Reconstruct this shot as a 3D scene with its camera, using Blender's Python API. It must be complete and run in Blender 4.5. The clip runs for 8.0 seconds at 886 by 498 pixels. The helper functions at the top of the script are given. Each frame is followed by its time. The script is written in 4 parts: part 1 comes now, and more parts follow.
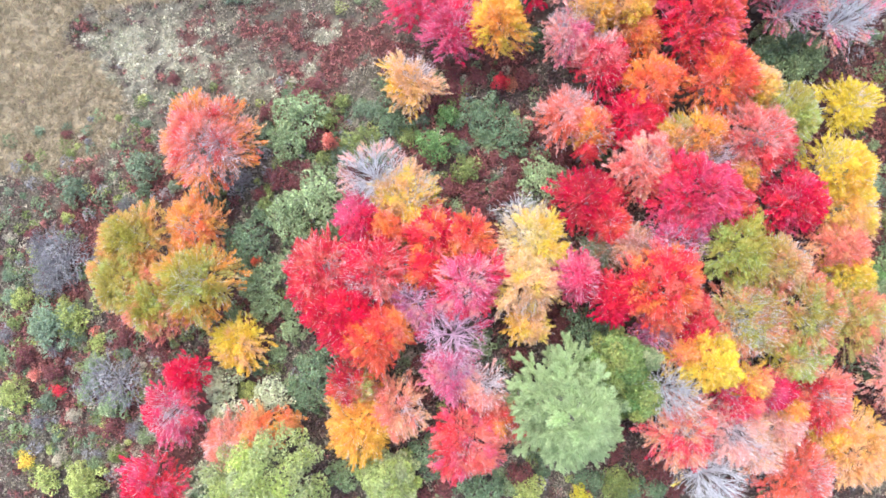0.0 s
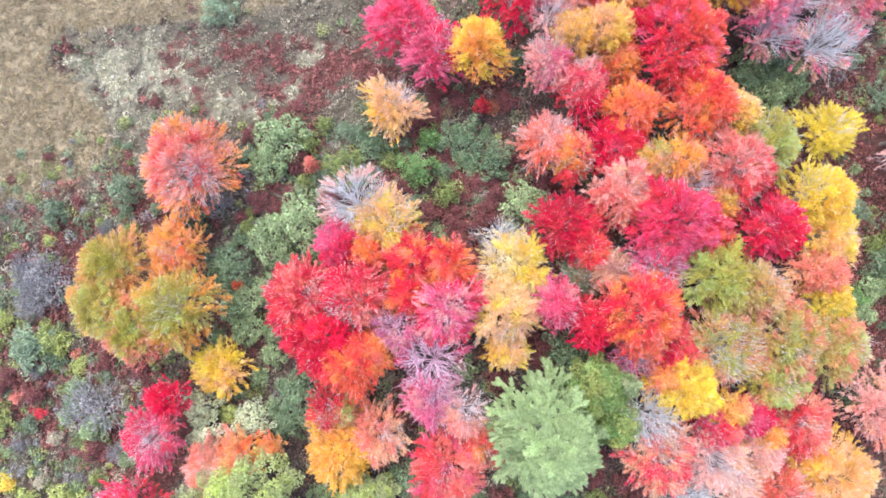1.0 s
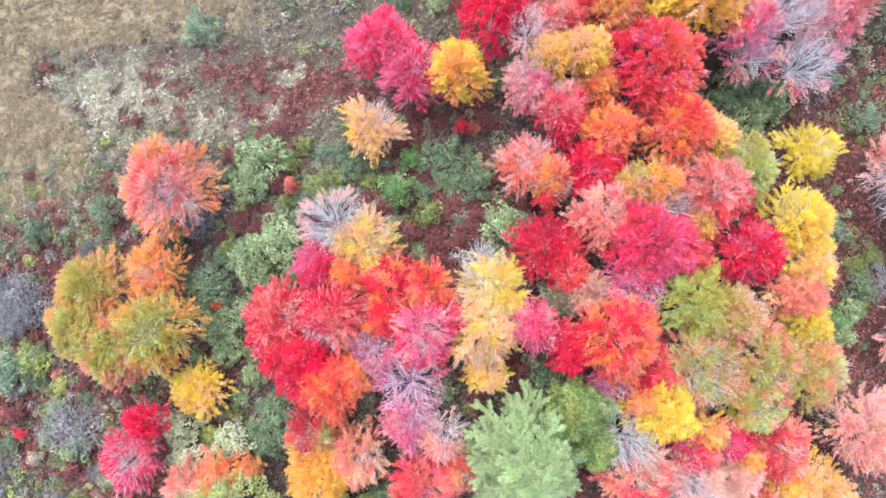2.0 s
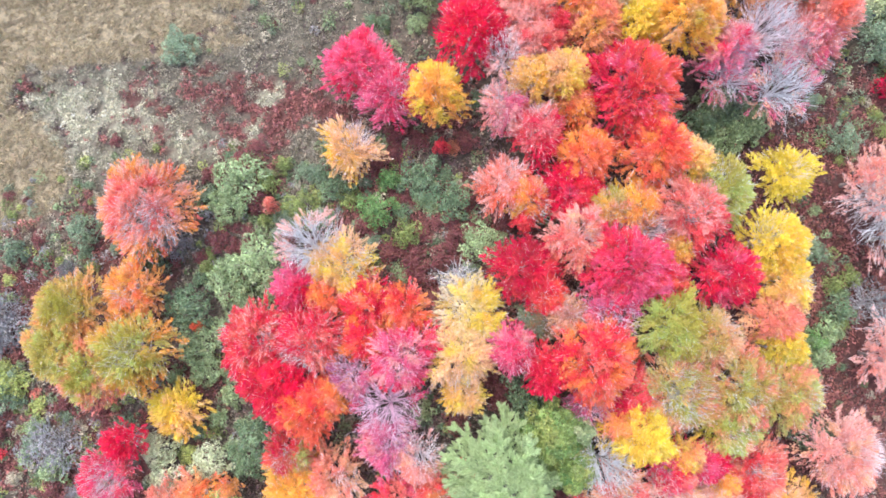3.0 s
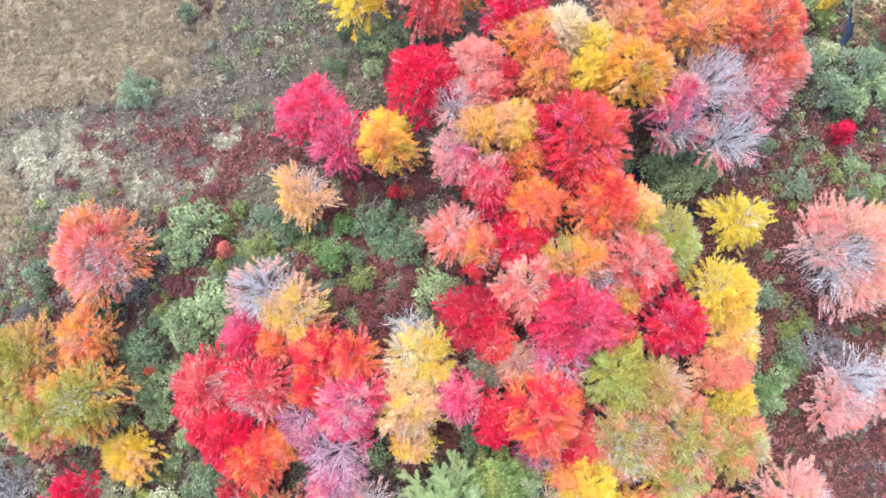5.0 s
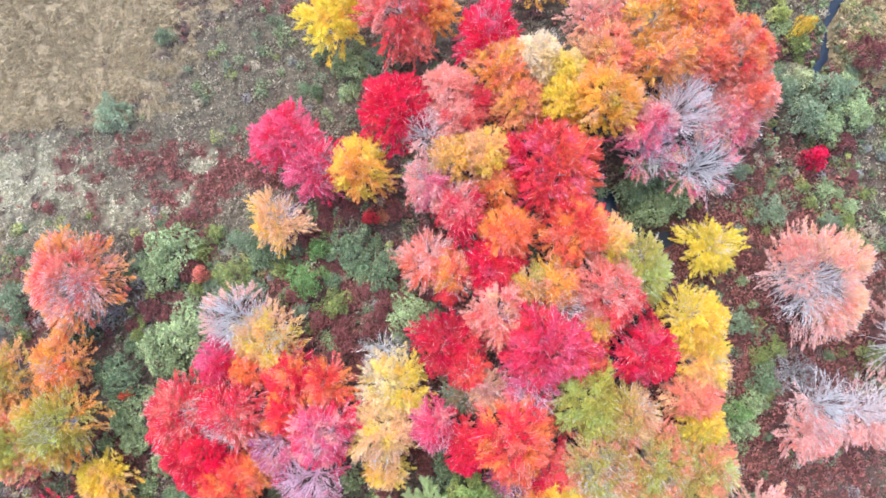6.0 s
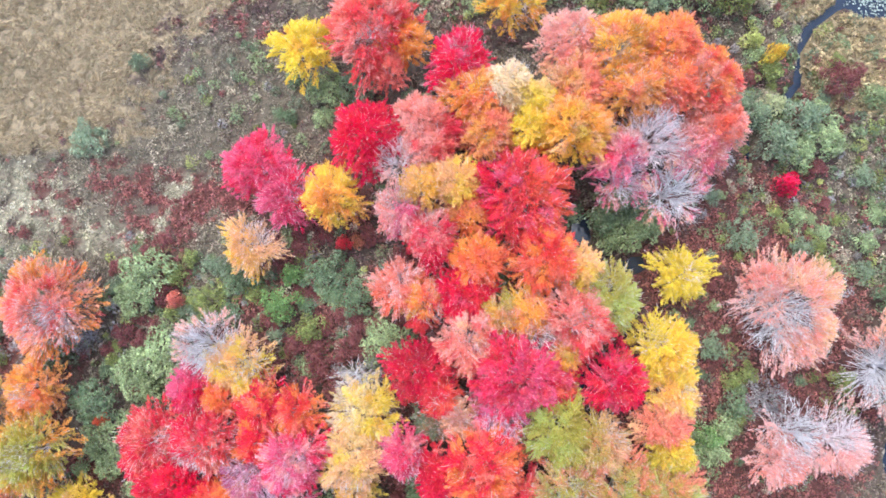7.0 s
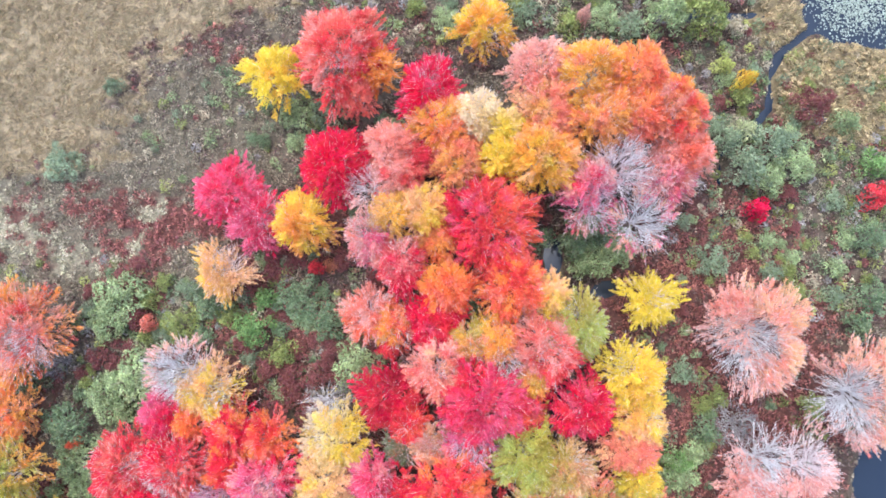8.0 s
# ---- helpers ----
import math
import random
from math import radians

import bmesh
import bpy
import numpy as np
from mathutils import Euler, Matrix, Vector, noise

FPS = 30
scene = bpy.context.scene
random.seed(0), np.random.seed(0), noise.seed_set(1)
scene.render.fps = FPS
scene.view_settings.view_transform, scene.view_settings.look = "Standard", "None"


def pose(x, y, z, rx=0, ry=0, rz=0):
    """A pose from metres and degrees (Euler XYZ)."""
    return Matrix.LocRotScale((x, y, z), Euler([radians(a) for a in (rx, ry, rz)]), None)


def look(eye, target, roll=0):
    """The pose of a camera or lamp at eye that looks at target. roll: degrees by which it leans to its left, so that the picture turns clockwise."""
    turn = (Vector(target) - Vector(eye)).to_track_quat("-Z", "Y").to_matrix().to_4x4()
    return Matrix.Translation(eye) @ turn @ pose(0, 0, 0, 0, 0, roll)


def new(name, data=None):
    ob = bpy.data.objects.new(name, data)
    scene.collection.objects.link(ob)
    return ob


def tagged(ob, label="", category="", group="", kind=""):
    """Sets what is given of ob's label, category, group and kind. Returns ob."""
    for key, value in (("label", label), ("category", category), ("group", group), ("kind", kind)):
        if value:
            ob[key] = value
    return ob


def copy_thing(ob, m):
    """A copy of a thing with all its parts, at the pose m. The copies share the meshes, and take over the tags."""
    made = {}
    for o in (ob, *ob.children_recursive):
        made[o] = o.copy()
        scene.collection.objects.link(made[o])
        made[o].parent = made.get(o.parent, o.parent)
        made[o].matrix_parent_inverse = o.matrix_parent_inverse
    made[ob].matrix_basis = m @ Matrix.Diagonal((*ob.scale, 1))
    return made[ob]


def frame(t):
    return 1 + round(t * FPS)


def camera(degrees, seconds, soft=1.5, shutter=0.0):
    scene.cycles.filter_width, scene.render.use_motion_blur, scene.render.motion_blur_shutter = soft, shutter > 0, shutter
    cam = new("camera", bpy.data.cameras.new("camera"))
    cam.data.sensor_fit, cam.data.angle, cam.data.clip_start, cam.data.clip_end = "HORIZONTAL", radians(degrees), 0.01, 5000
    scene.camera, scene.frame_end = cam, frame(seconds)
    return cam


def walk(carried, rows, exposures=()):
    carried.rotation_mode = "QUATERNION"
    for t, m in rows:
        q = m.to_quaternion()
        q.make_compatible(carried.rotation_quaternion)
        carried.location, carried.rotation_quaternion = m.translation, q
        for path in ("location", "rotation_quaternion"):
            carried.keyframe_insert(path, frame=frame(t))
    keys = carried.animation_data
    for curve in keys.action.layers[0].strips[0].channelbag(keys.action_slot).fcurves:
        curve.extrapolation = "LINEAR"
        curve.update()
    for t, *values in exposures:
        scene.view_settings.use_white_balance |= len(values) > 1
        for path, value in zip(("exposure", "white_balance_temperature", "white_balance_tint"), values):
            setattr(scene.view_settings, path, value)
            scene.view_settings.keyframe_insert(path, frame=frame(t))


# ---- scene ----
# The drone flies level over the wood, looking almost straight down.
cam = camera(70.0, 8.0, soft=1.65)
FLIGHT = [
    (0.0, 0.023, 0.010, 39.643, 2.529, 1.074, -0.196),
    (0.5, 0.580, 0.770, 39.665, 2.521, 1.062, -0.172),
    (1.0, 1.154, 1.465, 39.679, 2.514, 1.050, -0.148),
    (1.5, 1.745, 2.119, 39.687, 2.506, 1.038, -0.124),
    (3.0, 3.635, 4.014, 39.725, 2.484, 1.002, -0.052),
    (3.5, 4.306, 4.668, 39.751, 2.476, 0.990, -0.028),
    (4.0, 4.998, 5.347, 39.789, 2.469, 0.978, -0.004),
    (4.5, 5.712, 6.055, 39.838, 2.461, 0.966, 0.020),
    (6.0, 7.991, 8.345, 40.064, 2.439, 0.930, 0.092),
    (6.5, 8.797, 9.145, 40.164, 2.431, 0.918, 0.116),
    (7.0, 9.628, 9.946, 40.275, 2.424, 0.906, 0.140),
    (7.5, 10.484, 10.734, 40.395, 2.416, 0.894, 0.164),
    (8.0, 11.364, 11.489, 40.521, 2.408, 0.882, 0.188),
]
walk(cam, [(t, pose(*row)) for t, *row in FLIGHT], [(0.0, 1.53, 6100, 10), (8.0, 1.445, 6100, 10)])

# ---- sky and sun: a bright overcast autumn day ----
world = bpy.data.worlds.new("overcast_sky")
scene.world = world
world.use_nodes = True
wn = world.node_tree
sky = wn.nodes.new("ShaderNodeTexSky")
sky.sky_type = "NISHITA"
sky.sun_disc = False
sky.sun_elevation = radians(64)
sky.sun_rotation = radians(-31)
sky.dust_density = 4.0
wn.links.new(sky.outputs[0], wn.nodes["Background"].inputs[0])
wn.nodes["Background"].inputs[1].default_value = 0.15
sun = new("sun", bpy.data.lights.new("sun", "SUN"))
sun.data.energy = 1.0
sun.data.angle = radians(60)
sun.data.color = (1.0, 0.95, 0.88)
sun.matrix_world = look((0, 0, 60), (15, -25, 0))

# ---- colours of leaves and bark ----
PALETTE = {
    "red": (0.80, 0.055, 0.085), "crimson": (0.78, 0.02, 0.10), "magenta": (0.80, 0.15, 0.30),
    "mauve": (0.50, 0.16, 0.30), "pink": (0.84, 0.48, 0.43), "salmon": (0.86, 0.29, 0.225),
    "vermilion": (0.89, 0.20, 0.10), "orange": (0.94, 0.44, 0.095), "amber": (0.86, 0.43, 0.17),
    "gold": (0.89, 0.57, 0.09), "yellow": (0.88, 0.73, 0.09), "peach": (0.86, 0.55, 0.32),
    "cream": (0.83, 0.65, 0.33), "rust": (0.52, 0.23, 0.14), "maroon": (0.23, 0.09, 0.09),
    "olive": (0.53, 0.485, 0.11), "wheat": (0.55, 0.47, 0.13), "lime": (0.54, 0.64, 0.20), "palelime": (0.47, 0.52, 0.30),
    "green": (0.20, 0.34, 0.13), "leafgreen": (0.30, 0.385, 0.205), "darkgreen": (0.18, 0.255, 0.15),
    "greygreen": (0.22, 0.29, 0.19), "olivegreen": (0.25, 0.30, 0.11), "limegreen": (0.43, 0.48, 0.17),
    "greytwig": (0.35, 0.34, 0.35), "straw": (0.50, 0.45, 0.34), "palegreen": (0.66, 0.72, 0.48), "ivory": (0.85, 0.74, 0.55), "wine": (0.56, 0.035, 0.085), "needle": (0.455, 0.57, 0.31),
}
# haze put into the bright tints: a slight lift towards white, crimson excepted
PALETTE = {k: tuple(0.95 * v + 0.022 for v in c) if max(c) > 0.6 and k != "crimson" else c for k, c in PALETTE.items()}
WORDS = {
    "red": "bright red", "crimson": "deep crimson", "magenta": "magenta-red", "mauve": "dull mauve", "pink": "pale pink",
    "salmon": "salmon-pink", "vermilion": "orange-red", "orange": "orange", "amber": "amber", "gold": "golden yellow",
    "yellow": "bright yellow", "peach": "peach", "cream": "cream-yellow", "rust": "rusty", "maroon": "dark maroon",
    "olive": "olive-yellow", "wheat": "wheat-yellow", "lime": "lime-green", "palelime": "pale yellow-green", "green": "fresh green",
    "leafgreen": "mid-green", "darkgreen": "dark green", "greygreen": "grey-green", "olivegreen": "olive-green",
    "limegreen": "yellow-green", "greytwig": "grey leafless", "straw": "straw-coloured", "palegreen": "whitish-green", "ivory": "ivory-white", "wine": "dark wine-red", "needle": "light green",
}

# the second tint that leaves of a colour turn to, in patches of a crown
STRAY = {"red": ["vermilion", "crimson", "salmon", "magenta", "orange"], "crimson": ["red", "crimson", "magenta"], "wine": ["crimson", "red", "wine"], "ivory": ["cream", "ivory"], "magenta": ["crimson", "magenta", "pink"],
         "mauve": ["magenta", "crimson"], "pink": ["pink", "pink", "salmon", "peach"], "salmon": ["peach", "pink", "pink", "red"], "vermilion": ["orange", "red", "salmon"],
         "orange": ["salmon", "gold", "vermilion"], "amber": ["salmon", "gold", "olive"], "gold": ["peach", "yellow", "yellow"], "yellow": ["gold", "yellow"],
         "peach": ["pink", "salmon", "gold"], "cream": ["yellow", "peach"], "rust": ["greygreen", "salmon"], "olive": ["lime", "wheat", "lime", "salmon"],
         "wheat": ["lime", "olive", "salmon"], "lime": ["yellow", "olive"]}


def material(name, rough=0.7):
    mat = bpy.data.materials.new(name)
    mat.use_nodes = True
    tree = mat.node_tree
    bsdf = tree.nodes["Principled BSDF"]
    bsdf.inputs["Roughness"].default_value = rough
    bsdf.inputs["Specular IOR Level"].default_value = 0.25
    return mat, tree, bsdf


def ramp(tree, value, stops):
    node = tree.nodes.new("ShaderNodeValToRGB")
    while len(node.color_ramp.elements) < len(stops):
        node.color_ramp.elements.new(0.5)
    for el, (at, col) in zip(node.color_ramp.elements, stops):
        el.position, el.color = at, (*col, 1)
    tree.links.new(value, node.inputs[0])
    return node.outputs[0]


def noise_out(tree, scale, detail=4.0, rough=0.6):
    where = tree.nodes.new("ShaderNodeNewGeometry").outputs["Position"]
    node = tree.nodes.new("ShaderNodeTexNoise")
    node.inputs["Scale"].default_value, node.inputs["Detail"].default_value = scale, detail
    node.inputs["Roughness"].default_value = rough
    tree.links.new(where, node.inputs["Vector"])
    return node.outputs["Fac"]


def leaf_material(name, through_light):
    """Leaves: their own tint, varied leaf by leaf, part of the light shining through."""
    mat, tree, bsdf = material(name, 0.62)
    tint = tree.nodes.new("ShaderNodeAttribute")
    tint.attribute_name = "tint"
    hsv = tree.nodes.new("ShaderNodeHueSaturation")
    tree.links.new(tint.outputs["Color"], hsv.inputs["Color"])
    island = tree.nodes.new("ShaderNodeNewGeometry").outputs["Random Per Island"]
    spread = tree.nodes.new("ShaderNodeMapRange")
    spread.inputs["To Min"].default_value, spread.inputs["To Max"].default_value = 0.93, 1.07
    tree.links.new(island, spread.inputs["Value"])
    tree.links.new(spread.outputs[0], hsv.inputs["Value"])
    tree.links.new(hsv.outputs[0], bsdf.inputs["Base Color"])
    glow = tree.nodes.new("ShaderNodeBsdfTranslucent")
    tree.links.new(hsv.outputs[0], glow.inputs["Color"])
    mix = tree.nodes.new("ShaderNodeMixShader")
    mix.inputs[0].default_value = through_light
    tree.links.new(bsdf.outputs[0], mix.inputs[1])
    tree.links.new(glow.outputs[0], mix.inputs[2])
    tree.links.new(mix.outputs[0], tree.nodes["Material Output"].inputs["Surface"])
    return mat


def bark_material(name, dark, light):
    mat, tree, bsdf = material(name, 0.85)
    tree.links.new(ramp(tree, noise_out(tree, 6.0), [(0.3, dark), (0.7, light)]), bsdf.inputs["Base Color"])
    return mat


def soil_material():
    mat, tree, bsdf = material("peaty_soil_and_litter", 0.95)
    cover = tree.nodes.new("ShaderNodeAttribute")
    cover.attribute_name = "tint"
    broad = cover.outputs["Color"]
    fine = ramp(tree, noise_out(tree, 5.0, 8, 0.75), [(0.33, (0.35, 0.33, 0.34)), (0.5, (0.85, 0.85, 0.85)), (0.68, (1.5, 1.45, 1.4))])
    mul = tree.nodes.new("ShaderNodeMix")
    mul.data_type, mul.blend_type = "RGBA", "MULTIPLY"
    mul.inputs[0].default_value = 1.0
    tree.links.new(broad, mul.inputs[6])
    tree.links.new(fine, mul.inputs[7])
    tree.links.new(mul.outputs[2], bsdf.inputs["Base Color"])
    bump = tree.nodes.new("ShaderNodeBump")
    bump.inputs["Strength"].default_value, bump.inputs["Distance"].default_value = 0.6, 0.08
    tree.links.new(noise_out(tree, 9.0, 5), bump.inputs["Height"])
    tree.links.new(bump.outputs[0], bsdf.inputs["Normal"])
    return mat


def water_material():
    mat, tree, bsdf = material("dark_bog_water", 0.06)
    bsdf.inputs["Base Color"].default_value = (0.016, 0.026, 0.046, 1)
    bsdf.inputs["Specular IOR Level"].default_value = 0.5
    bump = tree.nodes.new("ShaderNodeBump")
    bump.inputs["Strength"].default_value, bump.inputs["Distance"].default_value = 0.15, 0.02
    tree.links.new(noise_out(tree, 4.0, 3), bump.inputs["Height"])
    tree.links.new(bump.outputs[0], bsdf.inputs["Normal"])
    return mat


LEAF = leaf_material("autumn_leaf", 0.5)
SPRIG = leaf_material("low_plant_leaf", 0.2)
BARK = bark_material("pale_pinkish_bark", (0.74, 0.66, 0.69), (0.92, 0.87, 0.89))
MAUVEBARK = bark_material("pinkish_mauve_bark", (0.72, 0.44, 0.60), (0.93, 0.74, 0.84))
GREYBARK = bark_material("pale_grey_bark", (0.58, 0.59, 0.63), (0.84, 0.84, 0.86))
TWIG = bark_material("grey_twig_bark", (0.20, 0.20, 0.22), (0.40, 0.40, 0.43))
TRUNK = bark_material("grey_brown_bark", (0.16, 0.13, 0.12), (0.34, 0.30, 0.29))
SOIL = soil_material()
WATER = water_material()


# ---- mesh builders ----
def mesh_object(name, verts, faces, mat, parent=None, tints=None):
    """One mesh object out of arrays; all faces have the same number of corners."""
    verts, faces = np.asarray(verts, np.float32), np.asarray(faces, np.int32)
    me = bpy.data.meshes.new(name)
    n, k = faces.shape
    me.vertices.add(len(verts))
    me.vertices.foreach_set("co", verts.ravel())
    me.loops.add(n * k)
    me.loops.foreach_set("vertex_index", faces.ravel())
    me.polygons.add(n)
    me.polygons.foreach_set("loop_start", np.arange(n, dtype=np.int32) * k)
    me.update(calc_edges=True)
    if tints is not None:
        att = me.attributes.new("tint", "FLOAT_COLOR", "POINT")
        att.data.foreach_set("color", np.concatenate([tints, np.ones((len(tints), 1))], 1).astype(np.float32).ravel())
    me.materials.append(mat)
    ob = new(name, me)
    ob.parent = parent
    return ob


def unit(v):
    return v / np.maximum(np.linalg.norm(v, axis=-1, keepdims=True), 1e-9)


def leaf_arrays(rng, at, way, length, width, tint, face=None, loose=1.0):
    """Pointed leaf blades: centres, directions, sizes, colours; face: the way that the blades turn their upper side, loose: how loosely."""
    n = len(at)
    way = unit(way)
    side = unit(np.cross(way, rng.normal(size=(n, 3)) * loose + (0 if face is None else face)))
    l, w = np.broadcast_to(length, n)[:, None] / 2, np.broadcast_to(width, n)[:, None] * 0.6
    v = np.stack([at - way * l + side * w, at + way * l, at - way * l - side * w], 1)
    return v.reshape(-1, 3), np.arange(3 * n).reshape(-1, 3), np.repeat(tint, 3, 0)


def tube_arrays(lines, sides=4):
    """Tapered tubes along lines of (points, radius at start, radius at end)."""
    vs, fs, base = [], [], 0
    ring = np.linspace(0, 2 * np.pi, sides, endpoint=False)
    for pts, r0, r1 in lines:
        n = len(pts)
        way = unit(np.gradient(pts, axis=0))
        a = unit(np.cross(way, np.array([0.31, 0.87, 0.38])))
        b = np.cross(way, a)
        r = np.linspace(r0, r1, n)[:, None, None]
        v = pts[:, None] + r * (np.cos(ring)[None, :, None] * a[:, None] + np.sin(ring)[None, :, None] * b[:, None])
        vs.append(v.reshape(-1, 3))
        i, j = np.meshgrid(np.arange(n - 1), np.arange(sides), indexing="ij")
        k = (j + 1) % sides
        fs.append(base + np.stack([i * sides + j, i * sides + k, (i + 1) * sides + k, (i + 1) * sides + j], -1).reshape(-1, 4))
        base += n * sides
    return np.concatenate(vs), np.concatenate(fs)


def bend(a, b, c, n):
    """A bent line from a to c, drawn towards b."""
    t = np.linspace(0, 1, n)[:, None]
    return (1 - t) ** 2 * a + 2 * t * (1 - t) * b + t * t * c


def thing(name, x, y, z=0.0):
    ob = new(name)
    ob.location = (x, y, z)
    return ob


SEED = [100]


def fresh():
    SEED[0] += 1
    return np.random.default_rng(SEED[0])


# ---- trees ----
CROWNS = []          # where crowns stand, so that low plants keep clear of trunks


def maple(x, y, h, r, ca, cb, turn, bare, bare_turn, ragged=None):
    """A many-limbed maple in autumn leaf. cb is the colour of the side at turn degrees (None: of the rim); bare: how leafless it is towards bare_turn (None: at the top); ragged: how deeply lobed its outline is."""
    rng = fresh()
    r *= 1.07
    CROWNS.append((x, y, r))
    if bare < 0.25 and rng.random() < 0.35:          # many crowns have begun to thin at the top
        bare, bare_turn = 0.3, (None if rng.random() < 0.5 else rng.uniform(0, 360))
    tree = thing("maple_tree", x, y)
    size = "small" if h < 4.3 else "tall" if h > 6.8 else "mid-sized"
    colour = WORDS[ca] if ca == cb else f"{WORDS[ca]} and {WORDS[cb]}"
    if bare > 0.95:
        label = f"{size} leafless maple tree with pale bare twigs"
    elif bare > 0.8:
        label = f"{size} nearly bare maple tree with a few {WORDS[ca]} leaves"
    else:
        label = f"{size} {'half-bare' if bare > 0.4 else 'leafy'} maple tree with {colour} autumn leaves"
    tagged(tree, label, "tree", "autumn maples")
    z0 = (0.24 if bare < 0.8 else 0.36) * h
    phase = rng.uniform(0, 6.28, 3)
    ragged = ragged or rng.uniform(0.7, 1.3)

    def rim(az):
        return r * (1 + ragged * (0.06 * np.sin(2 * az + phase[2]) + 0.08 * np.sin(3 * az + phase[0]) + 0.07 * np.sin(5 * az + phase[1]) + 0.06 * np.sin(9 * az + phase[2]) + 0.04 * np.sin(17 * az + phase[0])))

    def dome(rho, az):
        q = np.clip(rho / rim(az), 0, 1.1)
        return z0 + (h - z0) * np.sqrt(np.clip(1 - 0.62 * q * q, 0.05, 1))

    trunk_r = 0.035 + 0.016 * h
    fork = np.array([rng.normal(0, 0.08), rng.normal(0, 0.08), z0])
    mesh_object("trunk", *tube_arrays([(bend(np.array([0, 0, -0.15]), np.array([0.05, 0, z0 * 0.6]), fork, 5), trunk_r * 1.35, trunk_r)], 8), TRUNK, tree)
    a, b = np.array(PALETTE[ca]), np.array(PALETTE[cb])
    third, fourth = (np.array(PALETTE[c]) for c in rng.choice(STRAY.get(ca, [ca]), 2))
    fading = rng.uniform(0.05, 0.42)
    toward = np.array([np.cos(radians(turn or 0)), np.sin(radians(turn or 0))])
    bark = MAUVEBARK if ca in ("mauve", "magenta") else BARK if rng.random() < 0.45 else GREYBARK
    # each limb carries a rounded lobe of the crown
    n_limb = int(np.clip(round(4 + 2.2 * r), 5, 11))
    spin = rng.uniform(0, 6.28)
    az = spin + np.arange(n_limb) * 2.39996 + rng.normal(0, 0.2, n_limb)
    rho = 0.80 * rim(az) * np.sqrt((np.arange(n_limb) + 0.5) / n_limb)
    tips = np.stack([rho * np.cos(az), rho * np.sin(az), dome(rho, az) - 0.25 - rng.uniform(0, 0.09, n_limb) * h], 1)
    wide = 1.1 * r / math.sqrt(n_limb) * rng.uniform(0.85, 1.25, n_limb)
    tone = rng.normal(0, 0.055, n_limb)
    lean = rng.normal(0, 0.16, n_limb)
    limbs = [bend(fork, fork * 0.5 + tip * np.array([0.40, 0.40, 0.5]), tip - np.array([0, 0, 0.25]), 6) for tip in tips]
    lines = [[(limb, trunk_r * 0.42, 0.016)] for limb in limbs]
    spot = np.zeros(2) if bare_turn is None else 0.5 * np.array([math.cos(radians(bare_turn)), math.sin(radians(bare_turn))])
    at, way, shade = [], [], []
    n_plume = int(np.clip(92 * r * r, 70, 860) * (0.72 if bare > 0.8 else 1))
    for k in range(n_plume):
        pa = spin + 1 + k * 2.39996 + rng.normal(0, 0.1)
        pr = rim(pa) * math.sqrt((k + 0.5) / n_plume) * rng.uniform(0.93, 1.05) * (1 + 0.14 * rng.random() * ((k + 0.5) / n_plume > 0.8))
        e = np.array([pr * math.cos(pa), pr * math.sin(pa)]) + rng.normal(0, 0.06, 2)
        away = np.hypot(*(tips[:, :2] - e).T) / wide
        i = int(np.argmin(away))
        rel = e / r
        fall = min(0.26 * away[i] ** 2, 0.7) * wide[i]
        z = max(z0 * 0.8, dome(pr, pa) - fall - rng.uniform(0, 0.18) + 0.4 * tone[i])
        end = np.array([e[0], e[1], z])
        out = np.array([e[0] - tips[i, 0], e[1] - tips[i, 1], 0]) / wide[i]
        d = unit(1.0 * np.array([rel[0], rel[1], 0]) + 0.5 * out + np.array([0, 0, 0.6]) + rng.normal(0, 0.17, 3))
        q = np.hypot(*rel)
        ln = rng.uniform(0.32, 0.75) * (0.8 + 0.75 * q)
        # how leafless the spray is
        gone = -0.2 + rng.normal(0, 0.12)
        if bare > 0.15:
            w = np.clip((0.22 + 0.72 * bare - np.hypot(*(rel - spot))) / 0.3 + 0.5, 0, 1)
            gone += w * (0.45 + 0.75 * bare) + max(0, 2.6 * bare - 1.85) + 0.3 * math.sin(4.2 * rel[0] + phase[1]) * math.sin(4.6 * rel[1] + phase[2])
        base = end - d * ln
        if gone > 0.3:
            s = rng.uniform(0.3, 0.85)
            j = int(s * 5)
            root = limbs[i][j] + (limbs[i][j + 1] - limbs[i][j]) * (s * 5 - j)
            tip = end + d * rng.uniform(0.0, 0.25)
            bough = bend(root, root * 0.4 + tip * np.array([0.6, 0.6, 0.52]) + rng.normal(0, 0.07, 3), tip, 4)
            lines[i].append((bough, 0.014, 0.006))
            for _ in range(4 if gone > 0.55 else 2):
                u = rng.uniform(1.1, 2.7)
                st = bough[int(u)] + (bough[int(u) + 1] - bough[int(u)]) * (u % 1)
                dd = unit(unit(tip - root) + rng.normal(0, 0.42, 3))
                lt = rng.uniform(0.25, 0.7)
                lines[i].append((np.array([st, st + dd * lt * 0.5, st + unit(dd + rng.normal(0, 0.15, 3) + np.array([0, 0, 0.3])) * lt]), 0.009, 0.004))
        elif rng.random() < (0.9 if bare > 0.4 else 0.5 if bare > 0.25 else 0.22):
            lines[i].append((np.array([base, base + d * ln * 0.6 + rng.normal(0, 0.03, 3), end + d * rng.uniform(0.02, 0.28)]), 0.012, 0.006))
        n = int(42 * np.clip(1.0 - 1.05 * max(gone, 0), 0, 1) * rng.uniform(0.75, 1.2))
